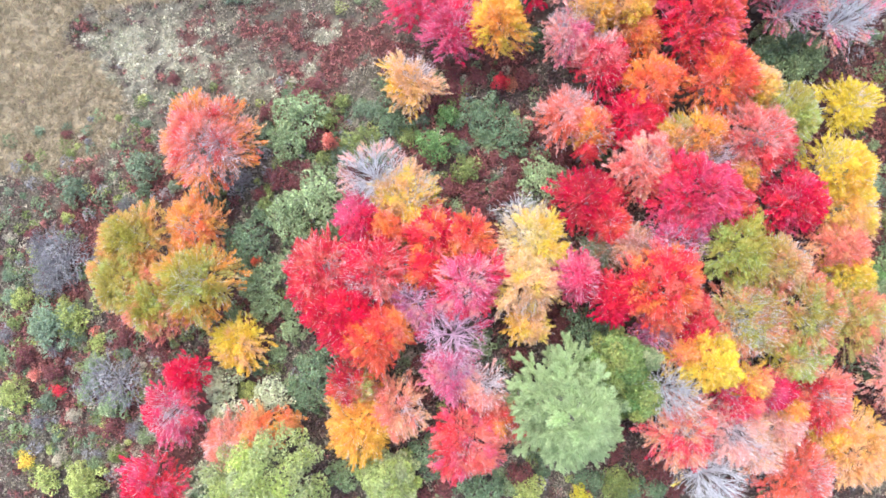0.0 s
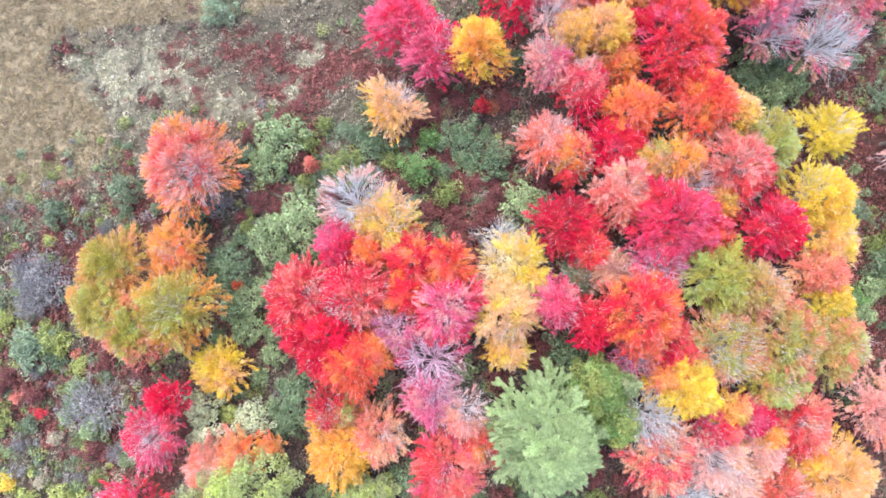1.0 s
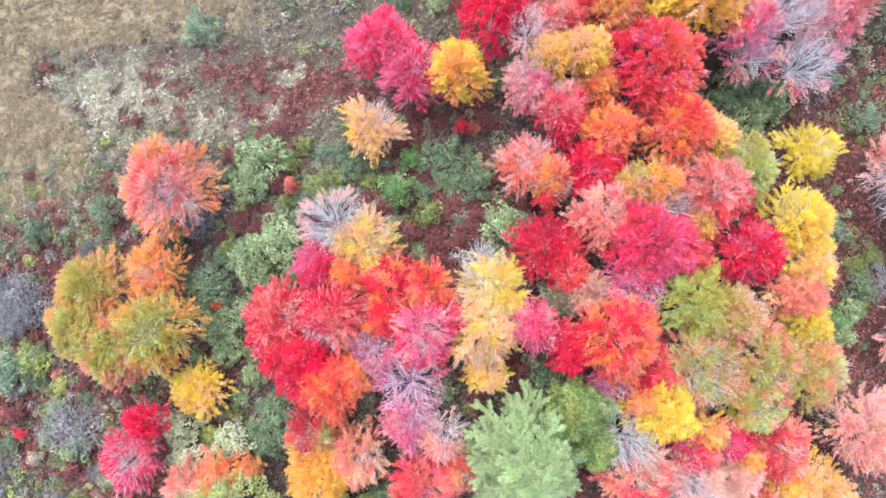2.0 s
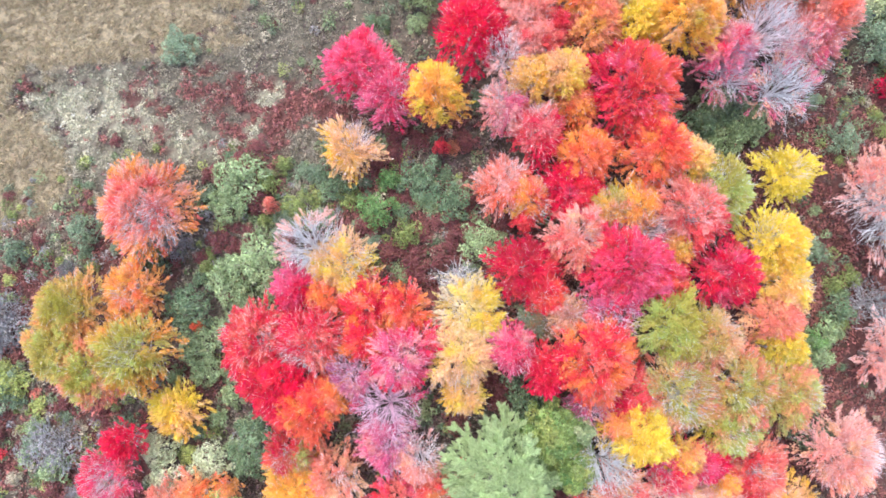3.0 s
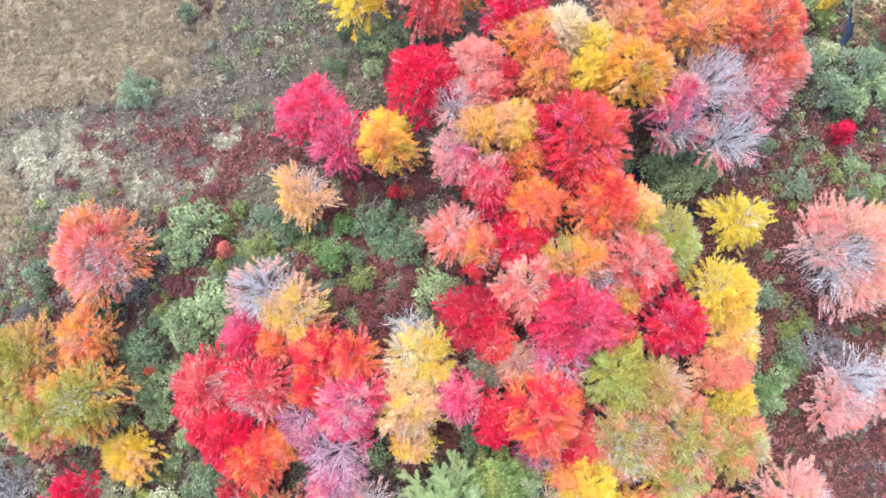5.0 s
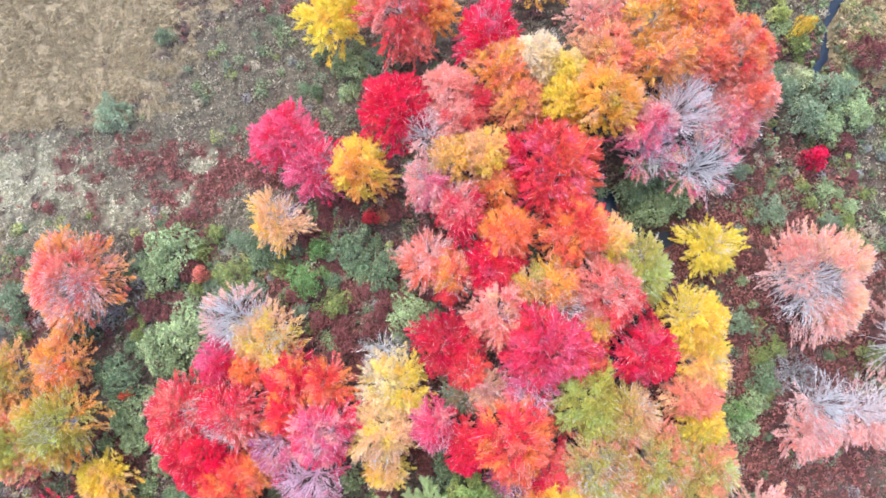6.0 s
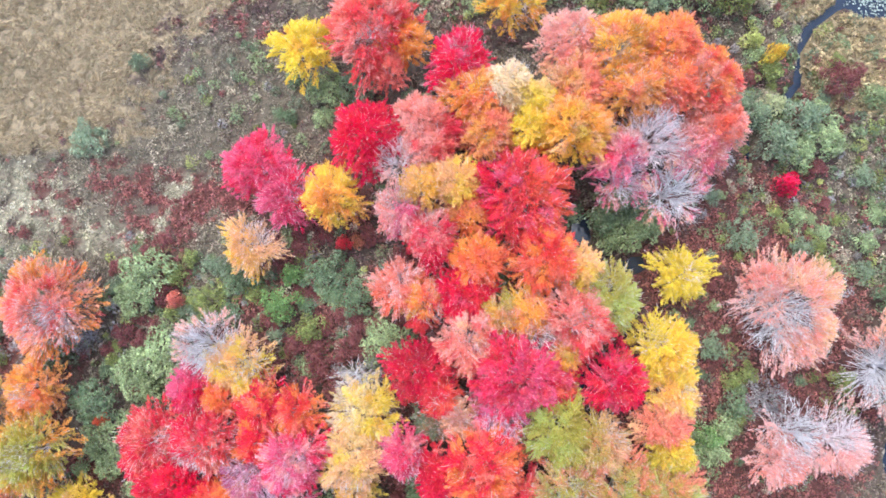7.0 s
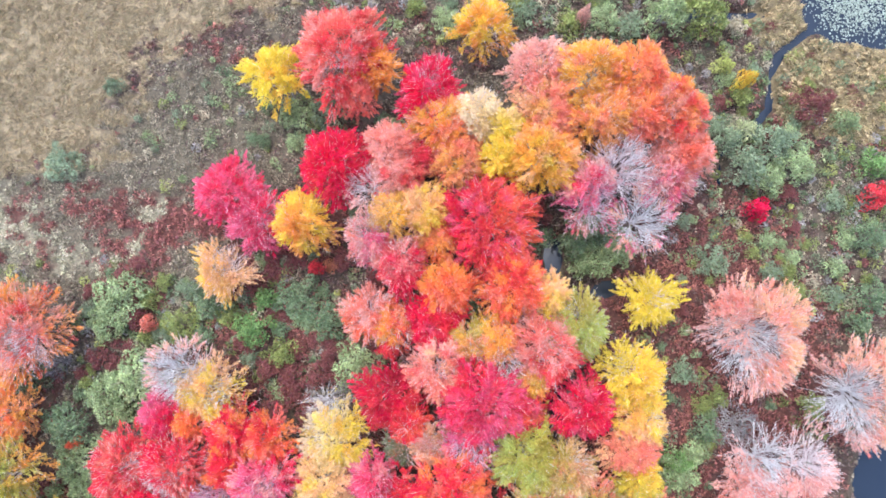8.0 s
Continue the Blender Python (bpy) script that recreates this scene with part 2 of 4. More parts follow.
        if bare < 0.6 and gone > 0.25:          # the inner leaves hold on longest, under the bared twigs
            n = max(n, int(rng.integers(8, 20)))
            base = base - np.array([0, 0, 0.3 * min(gone, 1.0)])
        if n < 4:
            continue
        side_at = 2.2 * (np.hypot(*rel) - 0.5) if turn is None else 0.5 + 0.75 * rel @ toward
        mix_at = np.clip(side_at + lean[i] + rng.normal(0, 0.2) + rng.normal(0, 0.14, (n, 1)), 0, 1)
        patch = math.sin(3.1 * e[0] + phase[0] + 1.2 * math.sin(1.7 * e[1] + phase[1])) * math.sin(2.8 * e[1] + phase[2] + 1.1 * math.sin(1.9 * e[0] + phase[0]))
        turned = np.clip(1.2 * patch - 0.05 + rng.normal(0, 0.25) + rng.normal(0, 0.12, (n, 1)), 0, 0.8)
        col = (a * (1 - mix_at) + b * mix_at) * (1 - turned) + third * turned
        patch = math.sin(2.5 * e[0] + phase[1] + 1.4 * math.sin(2.2 * e[1] + phase[0])) * math.sin(2.3 * e[1] + phase[0] + 1.2 * math.sin(1.6 * e[0] + phase[2]))
        turned = np.clip(1.1 * patch - 0.2 + rng.normal(0, 0.2) + rng.normal(0, 0.1, (n, 1)), 0, 0.7)
        col = col * (1 - turned) + fourth * turned
        col = col * (1 + tone[i] + rng.normal(0, 0.045) + rng.normal(0, 0.06, (n, 1)))
        pale = fading * np.clip(0.3 * math.sin(2.3 * e[0] + phase[2]) * math.sin(2.6 * e[1] + phase[0]) + rng.normal(0, 0.3) + rng.normal(0, 0.2, (n, 1)), 0, 1)      # leaves that have paled
        col = col * (1 - pale) + pale * (0.5 * col + np.array([0.46, 0.36, 0.35]))
        u = rng.random((n, 1)) ** 0.7
        off = rng.normal(0, 1, (n, 3)) * np.array([0.11, 0.11, 0.07]) * (1.15 - 0.55 * u) * (1.15 - 0.4 * q)
        at.append(base + d * ln * u + off)
        way.append(d + 1.5 * off + rng.normal(0, 0.33, (n, 3)))
        shade.append(np.clip(col + rng.normal(0, 0.02, (n, 3)), 0.008, 0.93))
    for line in lines:
        mesh_object("limb", *tube_arrays(line, 3), bark, tree)
    if at:
        at, way, shade = map(np.concatenate, (at, way, shade))
        v, f, t = leaf_arrays(rng, at, way, rng.uniform(0.10, 0.18, len(at)), rng.uniform(0.036, 0.060, len(at)), shade, np.array([0, 0, 1.0]) + 0.4 * unit(at * np.array([1, 1, 0])), 0.36)
        mesh_object("crown", v, f, LEAF, tree, t)


def foliage_lumps(rng, h, r, z0, a, b, n_lump, per, size, lobed=1.0):
    """Rounded clumps of small leaves over a dome."""
    at, way, shade = [], [], []
    for i in range(n_lump):
        q = math.sqrt((i + 0.5) / n_lump)
        az = i * 2.39996 + rng.normal(0, 0.2)
        lr = r * rng.uniform(0.24, 0.38) * math.sqrt(20 / max(20, n_lump)) * (1.3 if lobed < 1 else 1)
        rho = max(0, q * r * (1 + lobed * (0.16 * math.sin(3 * az + 1.3 * r + h) + 0.10 * math.sin(5 * az + 2 * h) + rng.normal(0, 0.06))) - lr * 0.55)
        z = z0 + (h - z0) * math.sqrt(max(0.05, 1 - 0.85 * q * q)) - lr * 0.6 + rng.normal(0, 0.08) * (h - z0)
        c = np.array([rho * math.cos(az), rho * math.sin(az), max(z, lr * 0.5)])
        n = unit(rng.normal(size=(per, 3)) + np.array([0, 0, 0.55]))
        p = c + n * lr * rng.uniform(0.7, 1.08, (per, 1)) * np.array([1, 1, 0.85])
        p[:, 2] = np.maximum(p[:, 2], 0.05)
        at.append(p)
        way.append(n * 0.5 + rng.normal(0, 0.6, (per, 3)))
        mixv = np.clip(rng.normal(0.5, 0.3), 0, 1)
        col = (a * (1 - mixv) + b * mixv) * (1 + rng.normal(0, 0.12))
        shade.append(np.clip(col * (1 + rng.normal(0, 0.16, (per, 1))) + rng.normal(0, 0.012, (per, 3)), 0.008, 0.9))
    at, way, shade = map(np.concatenate, (at, way, shade))
    return leaf_arrays(rng, at, way, rng.uniform(0.8, 1.3, len(at)) * size, rng.uniform(0.45, 0.7, len(at)) * size, shade, np.array([0, 0, 0.9]), 0.6)


def stem_lines(rng, h, r, n, r0):
    return [(bend(np.array([rng.normal(0, 0.06), rng.normal(0, 0.06), -0.1]), np.array([0, 0, h * 0.4]),
                  np.array([0.75 * r * math.cos(k * 2.4) * math.sqrt((k + 0.5) / n), 0.75 * r * math.sin(k * 2.4) * math.sqrt((k + 0.5) / n), h * 0.82]), 5), r0, 0.01) for k in range(n)]


def leafy_tree(x, y, h, r, ca, cb):
    """A round-headed broadleaf still in green leaf."""
    rng = fresh()
    CROWNS.append((x, y, r))
    tree = thing("broadleaf_tree", x, y)
    tagged(tree, f"round-headed broadleaf tree in {WORDS[ca]} leaf", "tree")
    mesh_object("trunk", *tube_arrays([(np.array([[0, 0, -0.15], [0.03, 0, 0.15 * h], [0, 0.02, 0.3 * h]]), 0.16, 0.11)], 8), TRUNK, tree)
    for line in stem_lines(rng, h, r, 8, 0.06):
        mesh_object("limb", *tube_arrays([(line[0] + np.array([0, 0, 0.1]), line[1], line[2])], 5), TRUNK, tree)
    v, f, t = foliage_lumps(rng, h, r, 0.2 * h, np.array(PALETTE[ca]), np.array(PALETTE[cb]), int(26 + 28 * r), 170, 0.15, 0.35)
    mesh_object("crown", v, f, LEAF, tree, t)


def pine(x, y, h, r):
    """A white pine: whorls of boughs with soft needle tufts."""
    rng = fresh()
    CROWNS.append((x, y, r))
    tree = thing("pine_tree", x, y)
    tagged(tree, "tall light-green pine tree with soft needle tufts", "tree")
    mesh_object("trunk", *tube_arrays([(np.array([[0, 0, -0.2], [0.02, 0.01, h * 0.5], [0, 0, h * 0.98]]), 0.2, 0.03)], 8), TRUNK, tree)
    col = np.array(PALETTE["needle"])
    for wz in range(12):
        s = wz / 11
        z = h * (0.22 + 0.76 * s)
        reach = r * (1.0 - 0.93 * s ** 1.3)
        n = 10 if s < 0.5 else 8 if s < 0.8 else 5
        for i in range(n):
            az = i * 6.283 / n + wz * 0.37 + rng.normal(0, 0.12)
            out = np.array([math.cos(az), math.sin(az), 0])
            side = np.array([-out[1], out[0], 0])
            ln = reach * rng.uniform(0.8, 1.12)
            end = out * ln + np.array([0, 0, z + ln * 0.10 + rng.normal(0, 0.12)])
            line = bend(np.array([0, 0, z]), out * ln * 0.5 + np.array([0, 0, z - 0.02]), end, 6)
            arms = [(line, 0.045, 0.012)]
            # short side arms, each ending in its own brush of needles
            for sign, u in ((-1, 0.45), (1, 0.58), (-1, 0.72), (1, 0.84)):
                st = line[0] + (line[-1] - line[0]) * (u + rng.normal(0, 0.04))
                reach_side = (0.35 + 0.42 * (1 - u) * ln) * rng.uniform(0.7, 1.2)
                arms.append((np.array([st, st + (out * 0.75 + side * sign * 0.7) * reach_side * 0.55, st + (out * 0.8 + side * sign * 0.6) * reach_side + np.array([0, 0, 0.14])]), 0.02, 0.008))
            bough = mesh_object("bough", *tube_arrays([arms[0]], 5), TRUNK, tree)
            mesh_object("side_arm", *tube_arrays(arms[1:], 4), TRUNK, bough)
            at, way, shade = [], [], []
            tone = 1 + rng.normal(0, 0.09)
            for k, (arm, _, _) in enumerate(arms):
                m = int(150 + 70 * ln) if k == 0 else 130
                u = (0.45 + 0.58 * rng.random((m, 1)) if k == 0 else 0.25 + 0.8 * rng.random((m, 1)))
                d0 = unit(arm[-1] - arm[0])
                p = arm[0] + (arm[-1] - arm[0]) * u
                round_off = 1.25 - 0.75 * np.clip(u, 0, 1)
                spread = rng.normal(0, 1, (m, 3)) * np.array([0.105, 0.105, 0.085]) * round_off
                at.append(p + spread + np.array([0, 0, 0.06]))
                way.append(d0 + 3.5 * spread + rng.normal(0, 0.25, (m, 3)))
                shade.append(np.clip(col * tone * (1 + rng.normal(0, 0.10, (m, 1))), 0.01, 0.9))
            at, way, shade = map(np.concatenate, (at, way, shade))
            v, f, t = leaf_arrays(rng, at, way, rng.uniform(0.13, 0.22, len(at)), 0.05, shade, np.array([0, 0, 1.0]), 0.5)
            mesh_object("needles", v, f, LEAF, bough, t)


PROTO = {}


def shrub_proto(colour, big):
    """A shrub of unit size, built once in three forms for each colour and size and then copied; a big one has more and smaller clumps."""
    rng = fresh()
    ob = thing("shrub", 0, 0, -500)
    if colour == "greytwig":
        tagged(ob, "leafless grey twiggy shrub on boggy ground", "shrub", "low shrubs")
        lines = []
        for i in range(34):
            az, q = rng.uniform(0, 6.28), math.sqrt(rng.random())
            end = np.array([q * math.cos(az), q * math.sin(az), 1.0 - 0.45 * q * q])
            lines.append((bend(np.array([0, 0, -0.05]), end * np.array([0.4, 0.4, 0.6]), end, 4), 0.010, 0.005))
            for _ in range(7):
                st = end * rng.uniform(0.55, 1)
                d = unit(end + rng.normal(0, 0.5, 3))
                lines.append((np.array([st, st + d * 0.15, st + d * 0.3 + rng.normal(0, 0.03, 3)]), 0.006, 0.004))
        mesh_object("stem", *tube_arrays(lines, 3), TWIG, ob)
        c = np.array(PALETTE["greytwig"])
        v, f, t = foliage_lumps(rng, 1.0, 1.0, 0.1, c, c * 0.7, 22, 46, 0.07)
        mesh_object("foliage", v, f, SPRIG, ob, t)
    else:
        tagged(ob, f"{WORDS[colour]} rounded shrub on boggy ground", "shrub", "low shrubs")
        mesh_object("stem", *tube_arrays(stem_lines(rng, 1.0, 1.0, 6, 0.025), 4), TRUNK, ob)
        c = np.array(PALETTE[colour])
        # clump tints range from darker to lighter, painting in lit clumps and dark gaps
        v, f, t = foliage_lumps(rng, 1.0, 1.0, 0.1, c * 0.78, c * 1.32, 44 if big else 20, 56, 0.085 if big else 0.13)
        mesh_object("foliage", v, f, SPRIG, ob, t)
    return ob


def shrub(x, y, h, r, colour):
    size = (colour, r > 1.05)
    if size not in PROTO:
        PROTO[size] = [shrub_proto(*size) for k in range(3)]
    forms = PROTO[size]
    k = (len(CROWNS) * 7 + int(abs(x * 31))) % 3
    CROWNS.append((x, y, r * 0.8))
    return copy_thing(forms[k], pose(x, y, ground_z(x, y) - 0.02, 0, 0, (x * 77 + y * 31) % 360) @ Matrix.Diagonal((r, r, h, 1)))


# ---- ground and water ----
DITCH = [(37.0, 28.6), (34.2, 27.2), (32.5, 25.9), (31.9, 24.3), (31.8, 22.3), (30.2, 20.6), (28.7, 19.3), (28.5, 17.4), (28.7, 15.2)]
POOLS = [(38.4, 29.2, 4.4, 2.9), (38.9, -1.6, 2.3, 3.6), (21.1, 10.6, 0.9, 0.6), (17.8, 12.7, 0.7, 1.3), (18.5, 3.2, 0.8, 1.4), (27.6, 28.5, 3.6, 0.5)]


def wet(x, y):
    """How deep in the water a place lies, 0 to 1."""
    x, y = np.asarray(x, float), np.asarray(y, float)
    wob = 0.18 * np.sin(1.9 * x + 0.7 * y) + 0.14 * np.sin(3.1 * y - 1.3 * x) + 0.16 * np.sin(5.3 * x + 2 * np.sin(2.1 * y)) * np.sin(4.7 * y)
    d = np.full(x.shape, 99.0)
    for (ax, ay), (bx, by) in zip(DITCH, DITCH[1:]):
        t = np.clip(((x - ax) * (bx - ax) + (y - ay) * (by - ay)) / ((bx - ax) ** 2 + (by - ay) ** 2), 0, 1)
        d = np.minimum(d, np.hypot(x - ax - t * (bx - ax), y - ay - t * (by - ay)) - (0.27 if ay > 22 else 0.12))
    for px, py, rx, ry in POOLS:
        d = np.minimum(d, (np.hypot((x - px) / rx, (y - py) / ry) - 1) * min(rx, ry))
    return np.clip(0.5 - (d + wob * 0.3) / 0.5, 0, 1)


def ground_z(x, y):
    bumps = 0.07 * np.sin(0.9 * x + 0.4 * np.sin(0.7 * y)) + 0.06 * np.sin(1.1 * y + 0.8 * np.sin(0.5 * x)) + 0.03 * np.sin(2.7 * x + 1.9 * y)
    near = np.clip(2 - np.hypot((np.asarray(x, float) - 8) / 60, (np.asarray(y, float) - 8) / 60), 0, 1)
    return bumps * near - 0.75 * wet(x, y)


gx = np.concatenate([[-2500, -800, -250, -100, -60], np.arange(-42, 26, 0.5), np.arange(26, 41, 0.2), np.arange(41, 56, 0.5), [75, 120, 260, 800, 2500]])
gy = np.concatenate([[-2500, -800, -250, -100, -50], np.arange(-26, 14, 0.5), np.arange(14, 32, 0.2), np.arange(32, 46, 0.5), [60, 120, 260, 800, 2500]])
GX, GY = np.meshgrid(gx, gy, indexing="ij")
nx, ny = GX.shape
gi, gj = np.meshgrid(np.arange(nx - 1), np.arange(ny - 1), indexing="ij")
quads = np.stack([gi * ny + gj, (gi + 1) * ny + gj, (gi + 1) * ny + gj + 1, gi * ny + gj + 1], -1).reshape(-1, 4)
water = mesh_object("water", [(15, -8, -0.42), (44, -8, -0.42), (44, 35, -0.42), (15, 35, -0.42)], [(0, 1, 2, 3)], WATER)
tagged(water, "dark still bog water in ditch and pools", "water", kind="structure")


# ---- low plants on the ground ----
def patchy(x, y, s, p):
    """Smooth uneven patches, about -1 to 1."""
    total = 0
    for k, (turn, scale, weight) in enumerate(((0.5, 1.0, 0.45), (1.7, 1.6, 0.40), (2.6, 2.7, 0.30), (0.9, 4.4, 0.18))):
        c, d = math.cos(turn + p), math.sin(turn + p)
        u, v = (c * x - d * y) / s * scale, (d * x + c * y) / s * scale
        total = total + weight * np.sin(1.3 * u + 1.7 * np.sin(0.8 * v + p + k) + 2 * p) * (0.75 + 0.5 * np.sin(1.1 * v + 1.4 * np.sin(0.9 * u - p) + k))
    return total


def blob(x, y, cx, cy, rx, ry, soft=0.35):
    return np.clip((1 - np.hypot((x - cx) / rx, (y - cy) / ry)) / soft + 0.5, 0, 1)


def along(x, y, line):
    """Distance to a line of points."""
    d = np.full(np.shape(x), 99.0)
    for (ax, ay), (bx, by) in zip(line, line[1:]):
        t = np.clip(((x - ax) * (bx - ax) + (y - ay) * (by - ay)) / ((bx - ax) ** 2 + (by - ay) ** 2), 0, 1)
        d = np.minimum(d, np.hypot(x - ax - t * (bx - ax), y - ay - t * (by - ay)))
    return d


TRAIL = [(-5.6, 30.0), (-5.9, 29.5), (-6.7, 28.7), (-8.4, 27.4), (-9.0, 26.7), (-9.4, 25.6), (-9.1, 24.7), (-7.7, 23.8), (-6.8, 22.7), (-6.0, 20.9)]
DRIFT = [(-7.5, 15.9), (-8.7, 15.0), (-9.2, 13.4), (-9.9, 12.3), (-11.0, 11.6)]


def shares(x, y):
    """Shares of the kinds of low plants at places: tan grass, pale lichen heath, red heath, grey-green heath, green herbs, brown litter."""
    p1, p2, p3 = patchy(x, y, 2.2, 0.4), patchy(x, y, 0.8, 1.9), patchy(x, y, 1.3, 3.3)
    p4 = patchy(x, y, 0.42, 5.1)
    edge = 1.5 * p1 + 0.5 * p2
    meadow = np.clip((np.interp(y, [17.2, 18.3, 22, 26, 29, 34], [-24, -13.3, -10.9, -8.4, -2.4, 5]) - x + edge * 1.2 + 2.6 * p4 + 1.4 * p2) / 4.0 + 0.35, 0, 1) * np.clip((y - 16.8 + edge) / 1.6, 0, 1)
    meadow = np.maximum(meadow, blob(x, y, -26.5, 10.8, 5.2, 4.0) * np.clip(0.8 + 0.4 * p1, 0, 1))
    meadow = np.maximum(meadow, np.clip((-x - 24 + edge) / 2, 0, 1) * np.clip((y - 14) / 2, 0, 1))
    fen = np.maximum(blob(x, y, 37.5, 23.6, 5.0, 3.0, 0.5), blob(x, y, 32.6, 28.0, 1.9, 1.5, 0.7))
    pale = 1.1 * blob(x, y, -18.0, 13.9, 4.2, 3.2, 0.9) * np.clip(0.5 + 0.9 * p2 + 0.3 * p4, 0, 1) + 2.0 * np.clip(1.4 - along(x, y, DRIFT) / (0.4 + 0.25 * p2), 0, 1) * (p4 + 0.5 * p2 > -0.15) + 0.5 * blob(x, y, -22, 14.3, 3.5, 2.8, 0.9) * np.clip(0.3 + 0.8 * p4, 0, 1) + 0.5 * blob(x, y, -12.3, 12.3, 1.6, 1.2, 0.8)
    pale = pale + 0.7 * blob(x, y, 29.6, 21.2, 0.8, 0.8)
    upland = blob(x, y, -3.5, 21, 6, 5, 0.6)
    grey = 0.3 * upland + np.clip(0.5 + 0.45 * p1 - 0.25 * p3 + 0.4 * p4, 0, 1) * (0.55 + 0.6 * blob(x, y, -17, 14, 13, 8, 0.7))
    red = np.clip(0.42 - 0.5 * p1 + 0.35 * p3 - 0.4 * p4, 0, 1)
    home = 0.26 + blob(x, y, -13, 15, 5, 2.6) + blob(x, y, -6, 12.5, 6, 4.5) + 0.8 * blob(x, y, -22, 6.5, 6, 3) + 0.8 * blob(x, y, -20, -4, 9, 8) + 0.75 * blob(x, y, 5, 8, 12, 9) + 0.25 * blob(x, y, -3, 25.3, 3.5, 1.6)
    red = red * np.clip(home, 0, 1.1) * (1 - 0.6 * upland)
    red = np.maximum(red, 1.5 * blob(x, y, 27.5, 3.5, 7.5, 12.5, 0.6) * np.clip(0.8 + 0.3 * p2, 0, 1))
    green = np.clip(0.25 + 0.5 * p3 + 0.35 * p2, 0, 1) * (0.25 + 0.55 * blob(x, y, -3, 7, 11, 6, 0.6) + 0.3 * blob(x, y, 31, 18, 6, 6, 0.6))
    wood = np.maximum(blob(x, y, 12, 6, 12, 17, 0.3), blob(x, y, -2, -4, 12, 7, 0.3))
    litter = 0.22 + 0.3 * np.clip(-p3, 0, 1) + 0.7 * blob(x, y, 27.5, 3.5, 7.5, 12.5, 0.6) * np.clip(0.5 + p4, 0, 1) + 0.25 * wood * np.clip(0.6 + p2, 0, 1)
    rest = (1 - np.clip(meadow + 0.9 * fen, 0, 1))
    w = np.stack([meadow * 2, pale * rest * 1.6, red * rest, grey * rest, green * rest, litter * rest + 0.15 * meadow, fen * 2], -1) ** 3.4
    return w / w.sum(-1, keepdims=True)


KINDS = [
    ("tan_grass", "dry tan marsh grass lying in swathes", "grass", (0.43, 0.36, 0.24), (0.36, 0.295, 0.19), 0.36, 0.045, 0.16, 0.45),
    ("pale_heath", "pale straw-white low plants", "heath", (0.56, 0.52, 0.40), (0.41, 0.41, 0.29), 0.13, 0.065, 0.35, 0.6),
    ("red_heath", "dark red low bog shrubs", "heath", (0.40, 0.17, 0.15), (0.25, 0.11, 0.105), 0.135, 0.068, 0.45, 0.8),
    ("grey_heath", "grey-green low heath plants", "heath", (0.40, 0.355, 0.275), (0.235, 0.215, 0.16), 0.115, 0.055, 0.45, 0.8),
    ("green_herbs", "green low herbs and ferns", "plants", (0.24, 0.295, 0.15), (0.13, 0.18, 0.10), 0.20, 0.11, 0.5, 0.8),
    ("brown_litter", "brown dead leaves and twigs", "litter", (0.22, 0.155, 0.14), (0.115, 0.086, 0.08), 0.18, 0.08, 0.08, 0.4),
    ("fen_sedge", "olive-tan fen sedge beside the water", "sedge", (0.46, 0.37, 0.22), (0.31, 0.265, 0.16), 0.34, 0.07, 0.4, 0.7),
]
# ground tint under each kind: its mean plant colour times a darkening factor
ground_tints = np.array([[(p + q) / 2 * s for p, q in zip(kind[3], kind[4])] for kind, s in zip(KINDS, (0.66, 0.6, 0.34, 0.4, 0.32, 0.38, 0.5))])
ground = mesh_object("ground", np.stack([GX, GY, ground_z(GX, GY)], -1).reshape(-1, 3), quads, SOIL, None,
                     (shares(GX.ravel(), GY.ravel()) @ ground_tints))
tagged(ground, "dark peaty ground with leaf litter", "ground", kind="structure")


